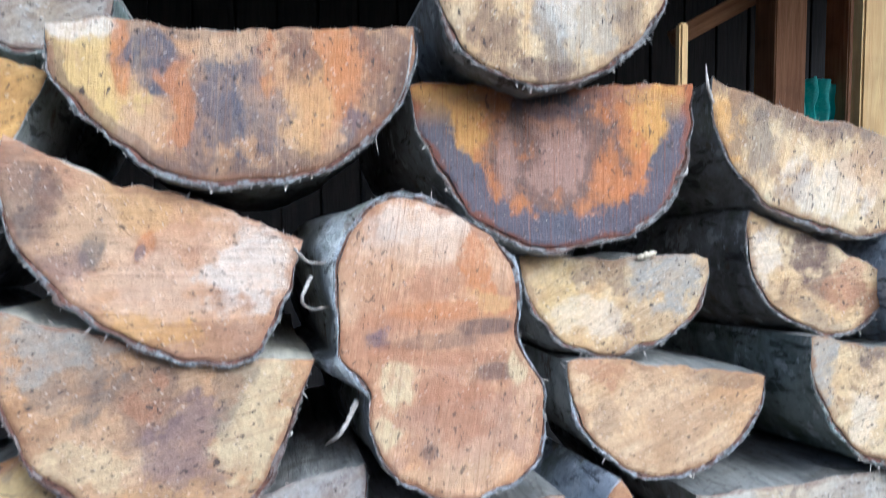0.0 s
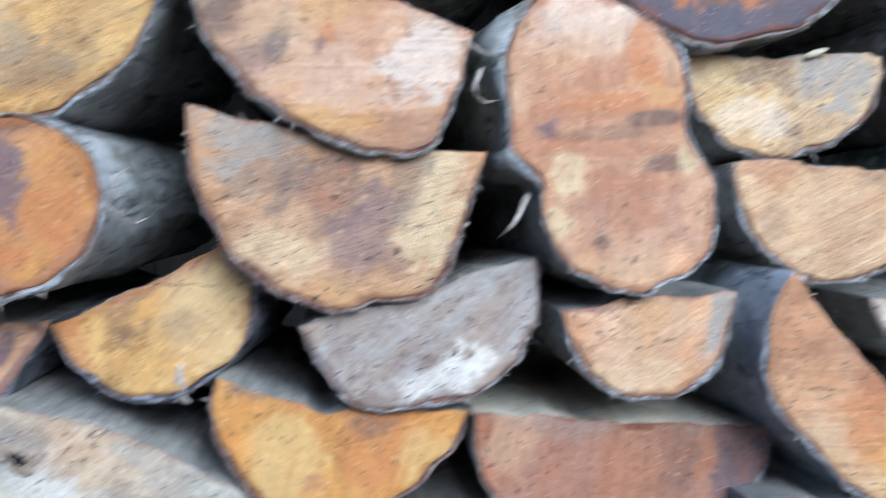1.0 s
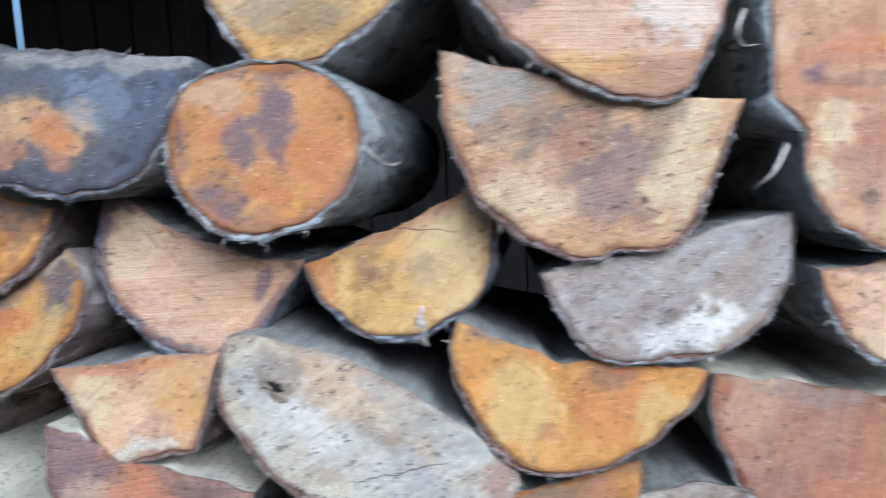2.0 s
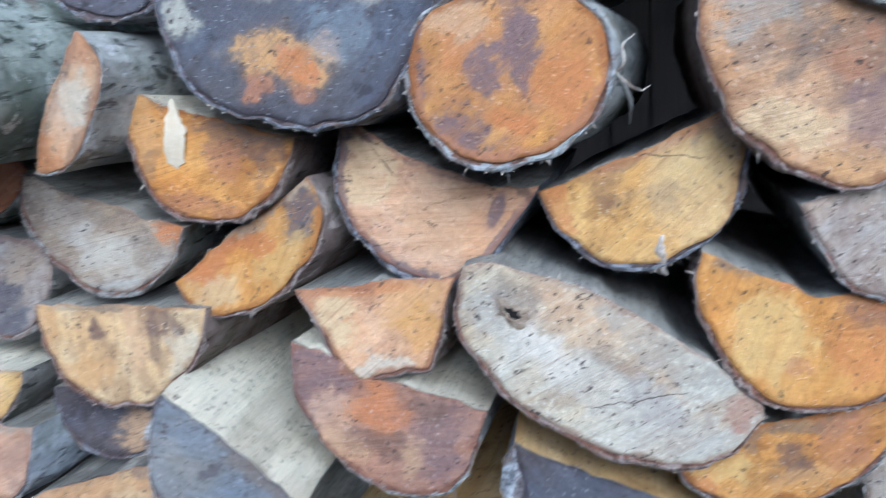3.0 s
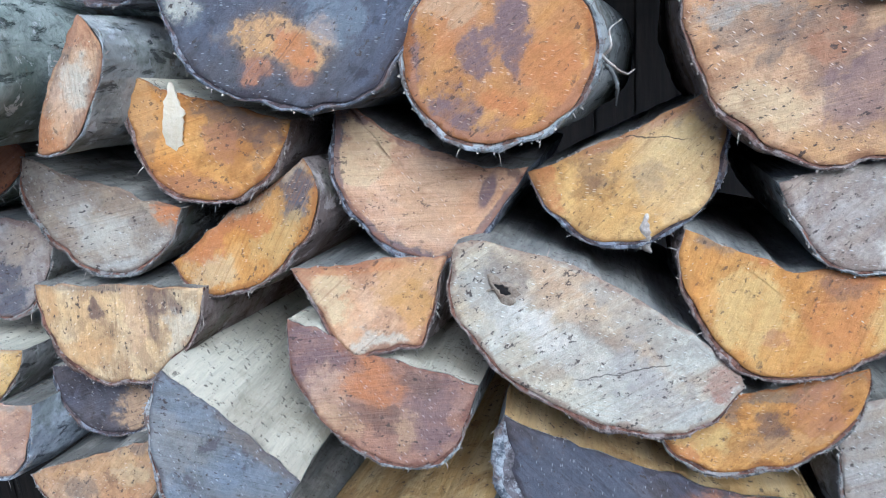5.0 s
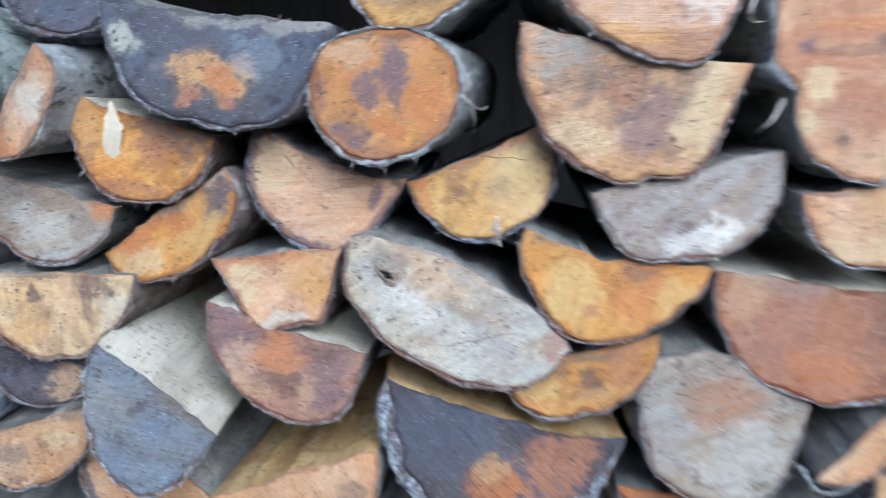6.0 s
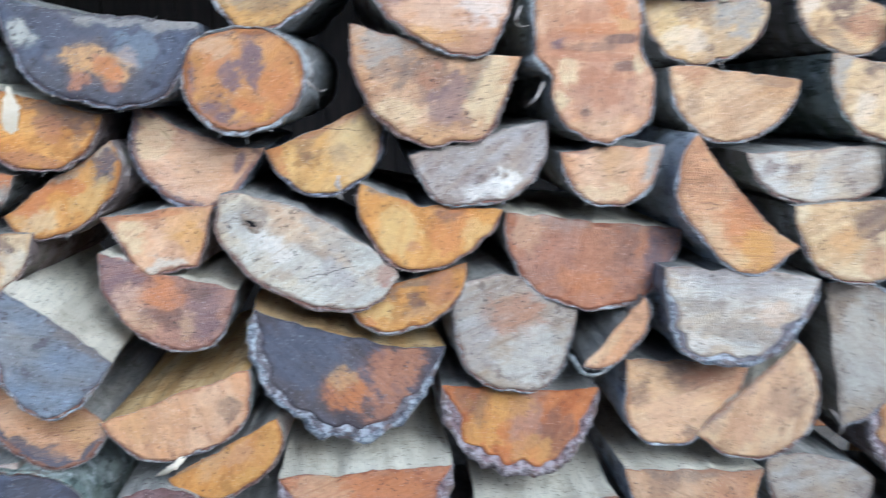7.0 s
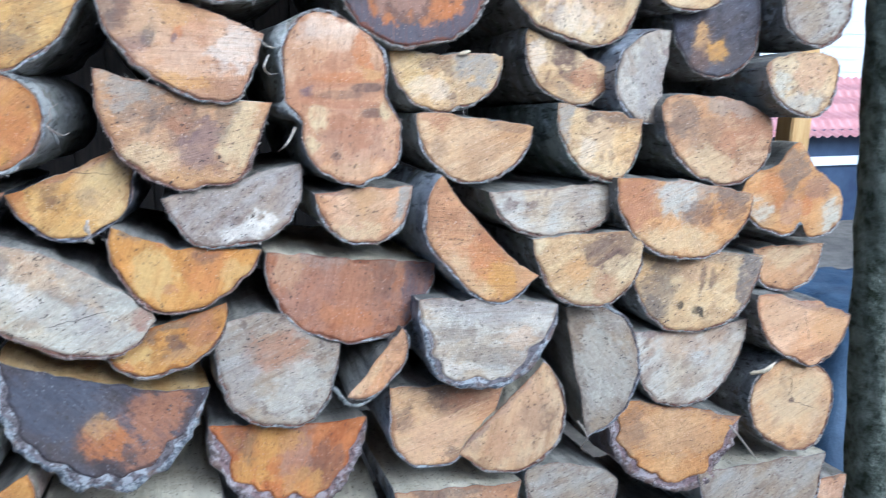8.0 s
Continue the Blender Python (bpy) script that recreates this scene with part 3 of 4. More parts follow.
# shed walls and roof carry the interior's shade in their base colour
board_wall("wall_back", "board wall at the back of the shed, near-black for shade", 5.2, 2.65, pose(-2.2, 3.2, 0), SHADE_BOARD)
board_wall("wall_left", "board wall at the side of the shed, near-black for shade", 2.9, 2.65, pose(-2.2, 0.3, 0, 0, 0, 90), SHADE_BOARD)
# added out of view behind the camera: blocks low sky light, darkens the log gaps
board_wall("wall_blocker", "unseen weathered grey board wall added to block low light", 9.0, 2.7, pose(4.5, -3.6, 0, 0, 0, 180), BLOCKER_BOARD)
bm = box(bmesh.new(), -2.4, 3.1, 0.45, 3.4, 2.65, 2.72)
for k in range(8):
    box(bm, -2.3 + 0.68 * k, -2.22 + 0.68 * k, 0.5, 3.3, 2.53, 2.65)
tagged(part("ceiling", bm, SHADE_BOARD, smooth=False), "boarded shed roof with rafters, near-black for shade", "ceiling", kind="structure")


def timber(name, label, a, b, wide, deep, material, category):
    """A sawn timber from a to b."""
    a, b = Vector(a), Vector(b)
    length = (b - a).length
    bm = box(bmesh.new(), -wide / 2, wide / 2, -deep / 2, deep / 2, 0, length, 0.004)
    ob = part(name, bm, material, smooth=False)
    ob.matrix_world = Matrix.Translation(a) @ (b - a).to_track_quat("Z", "Y").to_matrix().to_4x4()
    return tagged(ob, label, category)


# ---- the stack, log by log ----
log(-0.031, 1.702, 0.640, 0.297, 0.131, 1.2, 0.01, "tan", bark="grey", bow=-.01, saw=85, band=[("umber", .012, .6)], spots=[(-.38,-.3,.1,.35,"yellow",.9),(-.31,-.2,.025,.25,"rust",.8),(-.22,-.25,.06,.22,"slate",.85),(.0,-.15,.16,.14,"tan",.8),(-.1,-.6,.1,.3,"slate",.75),(.05,-.55,.08,.3,"slate",.7),(-.17,-.5,.04,.3,"rust",.7),(.25,-.3,.13,.4,"rust",.8),(.17,-.55,.06,.35,"ochre",.7),(.41,-.3,.07,.4,"umber",.7),(.32,-.65,.06,.2,"slate",.7),(.16,-.2,.04,.16,"umber",.7),(0,-.92,.3,.08,"umber",.6),(-.42,-.03,.1,.08,"bright",.6)])
log(0.241, 1.757, 0.640, 0.216, 0.099, 2.9, -0.07, "cream", bark="dark", bow=.2, saw=85, spots=[(-.06,-.55,.06,.3,"grime",.7),(-.25,-.5,.08,.2,"umber",.6),(.12,-.4,.12,.3,"weather",.6),(.0,-.2,.12,.3,"bright",.3),(.3,-.3,.08,.3,"grime",.5),(-.1,-.85,.14,.1,"umber",.6)])
log(0.259, 1.665, 0.685, 0.284, 0.160, 1.2, 0.05, "rust", bark="dark", saw=88, band=[("slate", .034, .95)], spots=[(0,-.42,.3,.45,"rust",.9),(.0,-.33,.20,.42,"umber",1),(.0,-.3,.16,.36,"umber",.9),(0,-.42,.09,.22,"russet",.85),(0,-.12,.08,.12,"brown",.6),(0,-.04,.1,.06,"soot",.85),(.36,-.2,.08,.24,"amber",.95),(-.36,-.2,.1,.22,"amber",.85),(-.18,-.45,.03,.2,"russet",.7)])
log(0.574, 1.645, 0.700, 0.281, 0.129, -13.1, 0.05, "cream", bark="dark", bow=-.03, saw=88, spots=[(-.4,-.35,.07,.3,"amber",.8),(-.15,-.08,.3,.16,"umber",.65),(-.3,-.4,.08,.25,"grime",.6),(.05,-.6,.2,.2,"bright",.35),(.25,-.2,.12,.14,"grime",.6),(.2,-.4,.1,.2,"tan",.6)])
log(-0.099, 1.566, 0.645, 0.245, 0.125, -21.8, 0.23, "blush", bark="grey", square=.18, wave=.02, saw=20, spots=[(-.2,-.35,.3,.4,"tan",.6),(.1,-.3,.14,.2,"brown",.4),(-.35,-.15,.16,.25,"brown",.6),(-.3,-.35,.07,.2,"umber",.75),(-.12,-.5,.035,.14,"grime",.85),(-.16,-.3,.1,.2,"tan",.6),(-.02,-.15,.14,.16,"ochre",.7),(.03,-.38,.03,.12,"rust",.8),(.02,-.42,.016,.06,"dusk",.95),(.1,-.55,.12,.2,"blush",.7),(.36,-.22,.13,.3,"bright",.5),(-.42,-.5,.08,.4,"grime",.5),(.12,-.86,.18,.1,"amber",.7),(-.2,-.7,.1,.12,"dusk",.5)], split_state="fresh")
log(-0.103, 1.445, 0.648, 0.257, 0.157, -11.9, 0.08, "tan", bark="red", bow=-.03, saw=25, spots=[(-.02,-.35,.1,.24,"umber",.6),(-.02,-.35,.05,.12,"brown",.6),(.14,-.6,.13,.22,"dusk",.7),(-.25,-.3,.12,.25,"grime",.6),(-.32,-.15,.12,.14,"weather",.7),(.36,-.3,.09,.4,"cream",.8),(-.15,-.75,.14,.14,"cream",.6),(.15,-.88,.2,.1,"ochre",.6),(.26,-.2,.06,.2,"grime",.5)], split_state="fresh")
log(0.332, 1.498, 0.700, 0.207, 0.103, -1.4, -0.01, "cream", bark="dark", spots=[(.3,-.22,.17,.28,"weather",.9),(-.08,-.15,.14,.16,"umber",.6),(-.3,-.4,.1,.3,"yellow",.6),(.05,-.75,.06,.1,"umber",.6),(-.15,-.6,.2,.2,"bright",.3)])
log(0.381, 1.383, 0.680, 0.216, 0.108, -6.6, -0.00, "wheat", bark="pale", bow=.03, spots=[(0,-.35,.2,.4,"tan",.35),(-.35,-.08,.1,.1,"brown",.6),(.3,-.05,.15,.08,"umber",.5),(-.3,-.5,.06,.2,"umber",.3)])
log(0.574, 1.505, 0.700, 0.200, 0.095, -23.2, 0.04, "cream", bark="dark", spots=[(-.1,-.15,.1,.25,"umber",.85),(.05,-.35,.08,.2,"umber",.7),(.2,-.3,.12,.3,"brown",.7),(-.35,-.4,.08,.4,"bright",.4),(.42,-.3,.08,.3,"brown",.6),(.1,-.8,.2,.12,"grime",.5)])
log(0.617, 1.397, 0.660, 0.176, 0.125, -9.5, 0.14, "cream", bark="moss", bow=.02, spots=[(-.42,-.3,.08,.5,"weather",.85),(.05,-.35,.1,.22,"wheat",.7),(-.1,-.6,.1,.2,"bright",.3),(.1,-.05,.25,.08,"umber",.6)])
log(-0.040, 1.298, 0.650, 0.225, 0.111, 12.1, -0.03, "grey", bark="grey", spots=[(.0,-.75,.16,.14,"bright",.8),(.15,-.7,.08,.14,"bright",.7)])
log(0.170, 1.276, 0.640, 0.169, 0.093, 1.0, 0.02, "peach", bark="pale", spots=[(0,-.3,.2,.35,"tan",.8),(0,-.25,.1,.18,"ochre",.5),(.42,-.3,.1,.4,"weather",.9),(-.2,-.8,.3,.2,"cream",.6)])
log(0.394, 1.202, 0.620, 0.264, 0.114, -46.1, 0.06, "tan", bark="blue", square=.12, bow=-.05, saw=40, spots=[(.12,-.45,.16,.4,"rust",.7),(-.35,-.4,.2,.5,"brown",.4),(.3,-.5,.12,.3,"amber",.8),(.1,-.8,.2,.14,"cream",.5),(.0,-.1,.2,.14,"brown",.6)])
log(0.532, 1.262, 0.660, 0.259, 0.093, 1.5, 0.04, "pale", bark="dark", saw=5)
log(0.797, 1.257, 0.635, 0.307, 0.138, -8.2, 0.01, "ochre", bark="grey", bow=.03, spots=[(-.35,-.2,.14,.5,"brown",.8),(-.05,-.1,.14,.3,"pale",.9),(.1,-.35,.1,.2,"umber",.7),(.35,-.1,.12,.25,"umber",.7),(0,-.8,.3,.2,"cream",.6)])
log(1.056, 1.208, 0.650, 0.262, 0.070, -11.0, 0.07, "ochre", bark="pale", bow=.3, lobes=.16, spots=[(.15,.05,.06,.3,"rust",.8),(-.2,.4,.12,.4,"rust",.6),(-.05,1.0,.12,.6,"grime",.7),(.4,-.1,.08,.5,"chalk",.8),(-.3,-.4,.1,.3,"chalk",.7),(.2,.6,.12,.4,"dusk",.5),(0,-.2,.08,.4,"russet",.6)])
log(0.861, 1.387, 0.650, 0.263, 0.128, -9.9, 0.15, "tan", bark="grey", bow=.14, spots=[(.25,.05,.2,.3,"brown",.7),(-.1,-.3,.14,.3,"umber",.4),(0,-.7,.2,.25,"cream",.6),(-.3,-.1,.12,.25,"grime",.6),(.1,.2,.2,.2,"weather",.5),(.1,-.4,.08,.2,"brown",.6)])
log(0.746, 1.456, 0.670, 0.173, 0.107, -95.0, 0.00, "pale", bark="blue", spots=[(0,-.3,.4,.3,"grey",.7)])
log(0.863, 1.583, 0.690, 0.195, 0.130, 2.9, 0.03, "slate", bark="dark", bow=.3, spots=[(-.16,-.42,.09,.2,"ochre",1),(.0,-.6,.1,.14,"amber",.95),(-.2,-.7,.1,.2,"umber",.7)])
log(1.056, 1.611, 0.650, 0.168, 0.093, -0.3, 0.02, "weather", bark="grey", bow=.35, spots=[(.3,-.4,.14,.3,"pale",.6)])
log(1.015, 1.482, 0.620, 0.170, 0.096, 1.3, 0.09, "cream", bark="pale", bow=.14, spots=[(.1,-.2,.25,.3,"peach",.7),(-.3,-.4,.1,.3,"chalk",.8),(.0,-.75,.25,.2,"pale",.7),(.15,.1,.15,.2,"tan",.6),(-.46,-.1,.04,.3,"russet",.8)])
log(0.588, 1.179, 0.627, 0.222, 0.142, 2.3, 0.05, "cream", bark="grey", spots=[(.1,-.25,.14,.25,"umber",.8),(.3,-.15,.12,.2,"umber",.7),(-.1,-.5,.1,.2,"ochre",.8),(.12,-.7,.12,.16,"brown",.5)])
log(0.850, 1.115, 0.655, 0.310, 0.159, -5.4, 0.03, "cream", bark="grey", bow=.02, spots=[(.43,-.35,.09,.5,"slate",.7),(-.1,-.15,.2,.12,"tan",.6),(.05,-.28,.02,.16,"umber",.6),(.12,-.28,.02,.14,"umber",.6),(-.3,-.7,.1,.16,"grime",.7),(-.28,-.4,.12,.3,"grime",.6),(.05,-.75,.03,.06,"soot",.8),(-.1,-.65,.025,.05,"soot",.8)])
log(1.086, 1.114, 0.680, 0.175, 0.103, 1.3, -0.03, "tan", bark="pale", spots=[(0,-.2,.3,.2,"cream",.5)])
log(1.113, 0.991, 0.640, 0.258, 0.124, -15.1, 0.15, "peach", bark="dark", bow=.05, cracks=[(.0,-.1,.15,-.6)], spots=[(-.2,-.2,.2,.3,"tan",.6),(.3,-.2,.2,.3,"ochre",.5)])
log(1.107, 0.776, 0.640, 0.219, 0.113, -7.1, 0.13, "wheat", bark="grey", bow=.44, cracks=[(-.02,.0,.3,-.15),(0,.02,-.05,.5)], spots=[(0,.1,.3,.5,"cream",.5),(0,0,.03,.05,"umber",.8)])
log(0.851, 0.963, 0.660, 0.274, 0.172, -0.4, -0.03, "pale", bark="dark", spots=[(0,-.15,.3,.2,"tan",.4)])
log(0.595, 0.889, 0.660, 0.285, 0.133, 102.8, 0.02, "weather", bark="blue", spots=[(0,-.4,.3,.4,"pale",.6)])
log(0.396, 1.067, 0.615, 0.268, 0.162, -6.6, -0.02, "pale", bark="blue", bow=.03, saw=5, thick=.017, spots=[(0,-.1,.4,.12,"grey",.6),(.1,-.6,.3,.12,"grime",.4),(-.2,-.35,.14,.08,"grime",.5),(.25,-.4,.1,.12,"tan",.5),(-.3,-.7,.1,.1,"bright",.4)])
log(0.155, 1.151, 0.670, 0.296, 0.150, -6.8, 0.02, "brown", bark="pale", saw=85, spots=[(-.1,-.4,.4,.45,"russet",.55),(.42,-.3,.08,.4,"slate",.7),(-.35,-.2,.08,.2,"tan",.5),(.05,-.3,.14,.3,"brown",.7),(.2,-.2,.08,.25,"umber",.5),(-.02,-.7,.14,.14,"rust",.5)], split_state="fresh")
log(-0.112, 1.206, 0.650, 0.233, 0.125, -11.4, -0.09, "amber", bark="red", bow=-.06, square=-.22, notch=.05, saw=80, spots=[(.15,-.35,.14,.3,"rust",.6),(-.2,-.5,.12,.3,"yellow",.8),(.1,-.12,.1,.16,"umber",.6),(-.1,-.7,.05,.1,"brown",.6),(.35,-.4,.08,.2,"yellow",.6),(.0,-.06,.25,.08,"rust",.7)])
log(-0.306, 1.150, 0.640, 0.303, 0.108, -28.2, 0.01, "chalk", bark="red", bow=.09, square=.1, saw=60, knot=(-.30,-.2,.0075), cracks=[(.28,-.12,.02,-.7)], spots=[(-.3,-.18,.04,.06,"umber",.7),(-.3,-.3,.14,.25,"pale",.8),(.1,-.4,.25,.2,"pale",.6),(.0,-.1,.3,.12,"tan",.35),(.3,-.5,.15,.3,"grey",.4),(-.38,-.25,.08,.3,"weather",.5),(-.05,.1,.25,.14,"tan",.6),(-.33,-.05,.08,.2,"grime",.5),(-.15,-.35,.1,.15,"bright",.35),(.05,-.2,.1,.1,"grime",.4),(.15,.1,.2,.16,"weather",.7),(.45,-.08,.05,.16,"russet",.9),(.2,-.3,.1,.2,"grey",.5)])
log(-0.159, 1.059, 0.655, 0.200, 0.079, 17.4, -0.04, "amber", bark="dark", bow=.03, spots=[(.0,-.5,.08,.2,"umber",.8),(.25,-.3,.12,.3,"brown",.7),(-.3,-.3,.14,.25,"yellow",.8),(.1,-.7,.2,.16,"ochre",.6),(-.4,-.5,.08,.2,"rust",.7)])
log(0.028, 1.022, 0.660, 0.213, 0.163, -8.9, 0.05, "weather", bark="grey", bow=.18, square=.15, spots=[(0,-.15,.2,.22,"brown",.6),(.2,-.6,.25,.3,"pale",.7),(-.3,-.5,.15,.3,"grey",.5)])
log(0.185, 0.969, 0.630, 0.155, 0.045, 50.0, -0.01, "peach", bark="pale", spots=[(-.2,-.2,.3,.2,"cream",.4)])
log(-0.255, 0.980, 0.670, 0.321, 0.197, -16.1, 0.06, "slate", bark="blue", bow=-.06, saw=-30, thick=.020, rough=1, spots=[(.06,-.55,.1,.15,"rust",1),(.3,-.4,.12,.4,"brown",.8),(.02,-.45,.05,.1,"ochre",.8),(-.2,-.3,.2,.3,"steel",.6)], split_state="honey")
log(0.038, 0.851, 0.680, 0.278, 0.167, -4.7, 0.07, "rust", bark="violet", thick=.022, rough=1, saw=85, spots=[(-.2,-.4,.14,.35,"amber",.8),(.05,-.3,.1,.4,"russet",.7),(.25,-.5,.12,.25,"umber",.55),(-.05,-.15,.12,.16,"amber",.6),(-.3,-.2,.08,.2,"umber",.6),(.1,-.7,.14,.14,"amber",.6)])
log(0.330, 0.895, 0.660, 0.227, 0.160, -5.8, -0.08, "wheat", bark="blue", saw=20, spots=[(.1,-.1,.25,.2,"umber",.8),(.3,-.1,.2,.3,"brown",.6),(-.35,-.4,.08,.16,"umber",.6),(-.05,-.6,.25,.25,"peach",.7),(.1,-.85,.06,.08,"umber",.6)])
log(0.431, 0.844, 0.645, 0.240, 0.143, 45.0, -0.02, "wheat", bark="grey", spots=[(.15,-.5,.12,.2,"umber",.6),(-.25,-.4,.1,.2,"brown",.4),(0,-.3,.3,.3,"peach",.5)], split_state="fresh")
log(0.832, 0.789, 0.655, 0.320, 0.184, -14.1, 0.11, "ochre", bark="violet", thick=.024, rough=1, spots=[(0,-.3,.3,.3,"tan",.5),(-.3,-.4,.1,.3,"umber",.5)])
log(1.055, 0.635, 0.640, 0.325, 0.166, 0.4, 0.03, "weather", bark="pale", spots=[], split_state="fresh")
log(0.352, 0.685, 0.650, 0.255, 0.146, -3.4, 0.12, "tan", bark="blue", saw=-60, spots=[(.3,-.2,.15,.3,"brown",.5),(-.2,-.15,.1,.2,"umber",.4)], split_state="fresh")
log(0.081, 0.640, 0.640, 0.255, 0.126, 3.1, 0.01, "tan", bark="blue", spots=[(.1,-.2,.2,.3,"brown",.5)], split_state="fresh")
log(-0.237, 0.725, 0.640, 0.298, 0.170, 0.4, -0.01, "brown", bark="violet", thick=.022, rough=1, saw=20, spots=[(0,-.3,.3,.4,"rust",.6),(-.3,-.2,.15,.4,"tan",.6)], split_state="fresh")
log(-0.484, 0.771, 0.665, 0.222, 0.086, 28.8, -0.04, "amber", bark="red", spots=[(0,-.2,.2,.2,"tan",.6),(.1,-.4,.2,.3,"rust",.3)])
log(-0.550, 0.876, 0.660, 0.263, 0.112, 18.6, -0.01, "peach", bark="grey", saw=85, spots=[(.28,-.5,.06,.14,"umber",.7),(-.3,-.2,.1,.3,"ochre",.5),(0,-.4,.3,.4,"tan",.4)], split_state="honey")
log(-0.760, 0.863, 0.675, 0.211, 0.109, -27.4, 0.07, "peach", bark="dark", bow=.1, band=[("slate", .014, .9)], spots=[(.3,-.2,.14,.2,"ochre",.6),(0,-.85,.4,.2,"slate",.8)])
log(-0.694, 1.031, 0.600, 0.191, 0.140, -42.0, 0.29, "mould", bark="pale", bow=.01, spots=[(-.2,-.6,.2,.3,"weather",.3)], split_state="fresh")
log(-0.535, 1.094, 0.660, 0.221, 0.129, -17.9, 0.15, "russet", bark="grey", bow=-.02, saw=25, spots=[(-.35,-.3,.15,.35,"dusk",.85),(-.2,-.5,.1,.2,"blush",.6),(.02,-.3,.14,.22,"rust",.7),(.3,-.4,.15,.35,"dusk",.75),(.05,-.62,.2,.1,"umber",.7),(-.15,-.75,.1,.12,"tan",.6),(.2,-.15,.1,.12,"umber",.7),(.2,-.6,.06,.14,"tan",.6)], split_state="fresh")
log(-0.545, 1.192, 0.670, 0.177, 0.106, 4.9, -0.10, "peach", bark="red", square=.1, vee=.35, saw=35, spots=[(-.3,-.3,.14,.3,"cream",.8),(.2,-.2,.2,.2,"ochre",.7),(0,-.85,.2,.16,"chalk",.7),(.25,-.5,.1,.2,"amber",.6),(-.1,-.05,.3,.06,"rust",.6),(-.4,-.1,.06,.14,"brown",.6)])
log(-0.469, 1.325, 0.685, 0.207, 0.135, -23.6, 0.05, "blush", bark="slate", bow=-.09, saw=25, band=[("dusk", .008, .8)], spots=[(-.3,-.35,.12,.3,"cream",.6),(.1,-.45,.2,.25,"tan",.5),(-.15,-.03,.3,.07,"dusk",.75),(.28,-.04,.2,.08,"umber",.8),(-.46,-.3,.045,.5,"slate",.75),(.36,-.25,.035,.14,"dusk",.9),(0,-.93,.25,.08,"slate",.7)])
log(-0.286, 1.317, 0.680, 0.189, 0.112, 23.3, -0.04, "yellow", bark="slate", bow=-.01, saw=20, cracks=[(.02,-.06,.3,-.3)], spots=[(.44,-.15,.07,.25,"dusk",.8),(-.2,-.25,.08,.16,"umber",.5),(.05,-.5,.08,.12,"umber",.45),(.1,-.04,.3,.06,"brown",.7),(-.45,-.1,.06,.3,"rust",.7),(.2,-.5,.25,.4,"cream",.35)])
log(-0.386, 1.407, 0.630, 0.183, 0.093, -3.4, -0.07, "amber", bark="pale", bow=.36, saw=38, yaw=-3.0, band=[("brown", .010, .8)], spots=[(.0,.1,.5,.9,"brown",.45),(.25,-.2,.12,.3,"rust",.6),(-.25,.15,.1,.3,"rust",.6),(-.3,.4,.14,.25,"tan",.8),(-.1,-.14,.1,.27,"dusk",1),(.03,.28,.08,.25,"dusk",1),(.1,.05,.05,.28,"dusk",.95),(-.25,-.72,.2,.2,"dusk",.95),(-.46,0,.05,.5,"dusk",.8),(.28,.62,.14,.12,"dusk",.8),(-.05,.65,.3,.1,"umber",.7),(.0,-.55,.12,.12,"rust",.8),(.46,.1,.04,.4,"brown",.8)])
log(-0.586, 1.490, 0.640, 0.272, 0.132, -6.8, 0.01, "steel", bark="slate", dark=1, saw=50, spots=[(-.02,-.5,.14,.17,"ochre",1),(.02,-.55,.06,.12,"rust",.8),(.14,-.42,.05,.1,"tan",.95),(-.38,-.3,.06,.12,"chalk",.7),(-.1,-.72,.06,.1,"brown",.8),(.08,-.76,.04,.06,"brown",.7),(.2,-.3,.14,.2,"mould",.6),(-.2,-.2,.14,.16,"slate",.7)])
log(-0.290, 1.703, 0.660, 0.230, 0.259, -22.2, -0.03, "yellow", bark="pale", bow=.0, saw=45, spots=[(.2,-.6,.1,.25,"umber",.3),(-.2,-.6,.2,.3,"cream",.5),(0,-.8,.2,.1,"grime",.5)])
log(-0.701, 1.371, 0.665, 0.188, 0.110, -16.7, 0.04, "amber", bark="red", spots=[(-.4,-.3,.1,.4,"ochre",.6),(.2,-.1,.25,.2,"umber",.7),(.15,-.35,.1,.18,"brown",.7),(-.3,-.6,.08,.2,"umber",.5),(0,-.85,.3,.1,"brown",.6),(.4,-.2,.06,.3,"umber",.6)], split_state="fresh")
log(-0.697, 1.245, 0.680, 0.214, 0.081, 33.4, -0.00, "amber", bark="red", square=.1, saw=25, spots=[(.3,-.5,.09,.2,"slate",.95),(.4,-.22,.09,.2,"slate",.8),(-.2,-.12,.25,.16,"rust",.85),(-.35,-.45,.12,.25,"cream",.6),(.1,-.6,.2,.2,"yellow",.6),(.05,-.25,.08,.16,"rust",.8)])
log(-0.850, 1.284, 0.670, 0.194, 0.103, -18.3, 0.04, "weather", bark="dark", spots=[(-.2,-.3,.15,.3,"grey",.6),(.1,-.5,.2,.2,"pale",.5),(.44,-.1,.05,.16,"rust",.95),(-.1,-.15,.2,.12,"grime",.35),(.3,-.3,.08,.2,"grime",.5)])
log(-0.831, 1.395, 0.610, 0.155, 0.046, 58.8, 0.07, "tan", bark="pale", bow=.06, spots=[(0,-.3,.2,.5,"blush",.7),(.1,-.3,.14,.4,"chalk",.7),(-.35,-.2,.1,.5,"rust",.6),(.4,-.1,.1,.5,"brown",.6),(0,-.9,.4,.2,"umber",.5)])
log(-0.946, 1.441, 0.520, 0.199, 0.094, -2.0, -0.07, "weather", bark="moss", bow=.42)
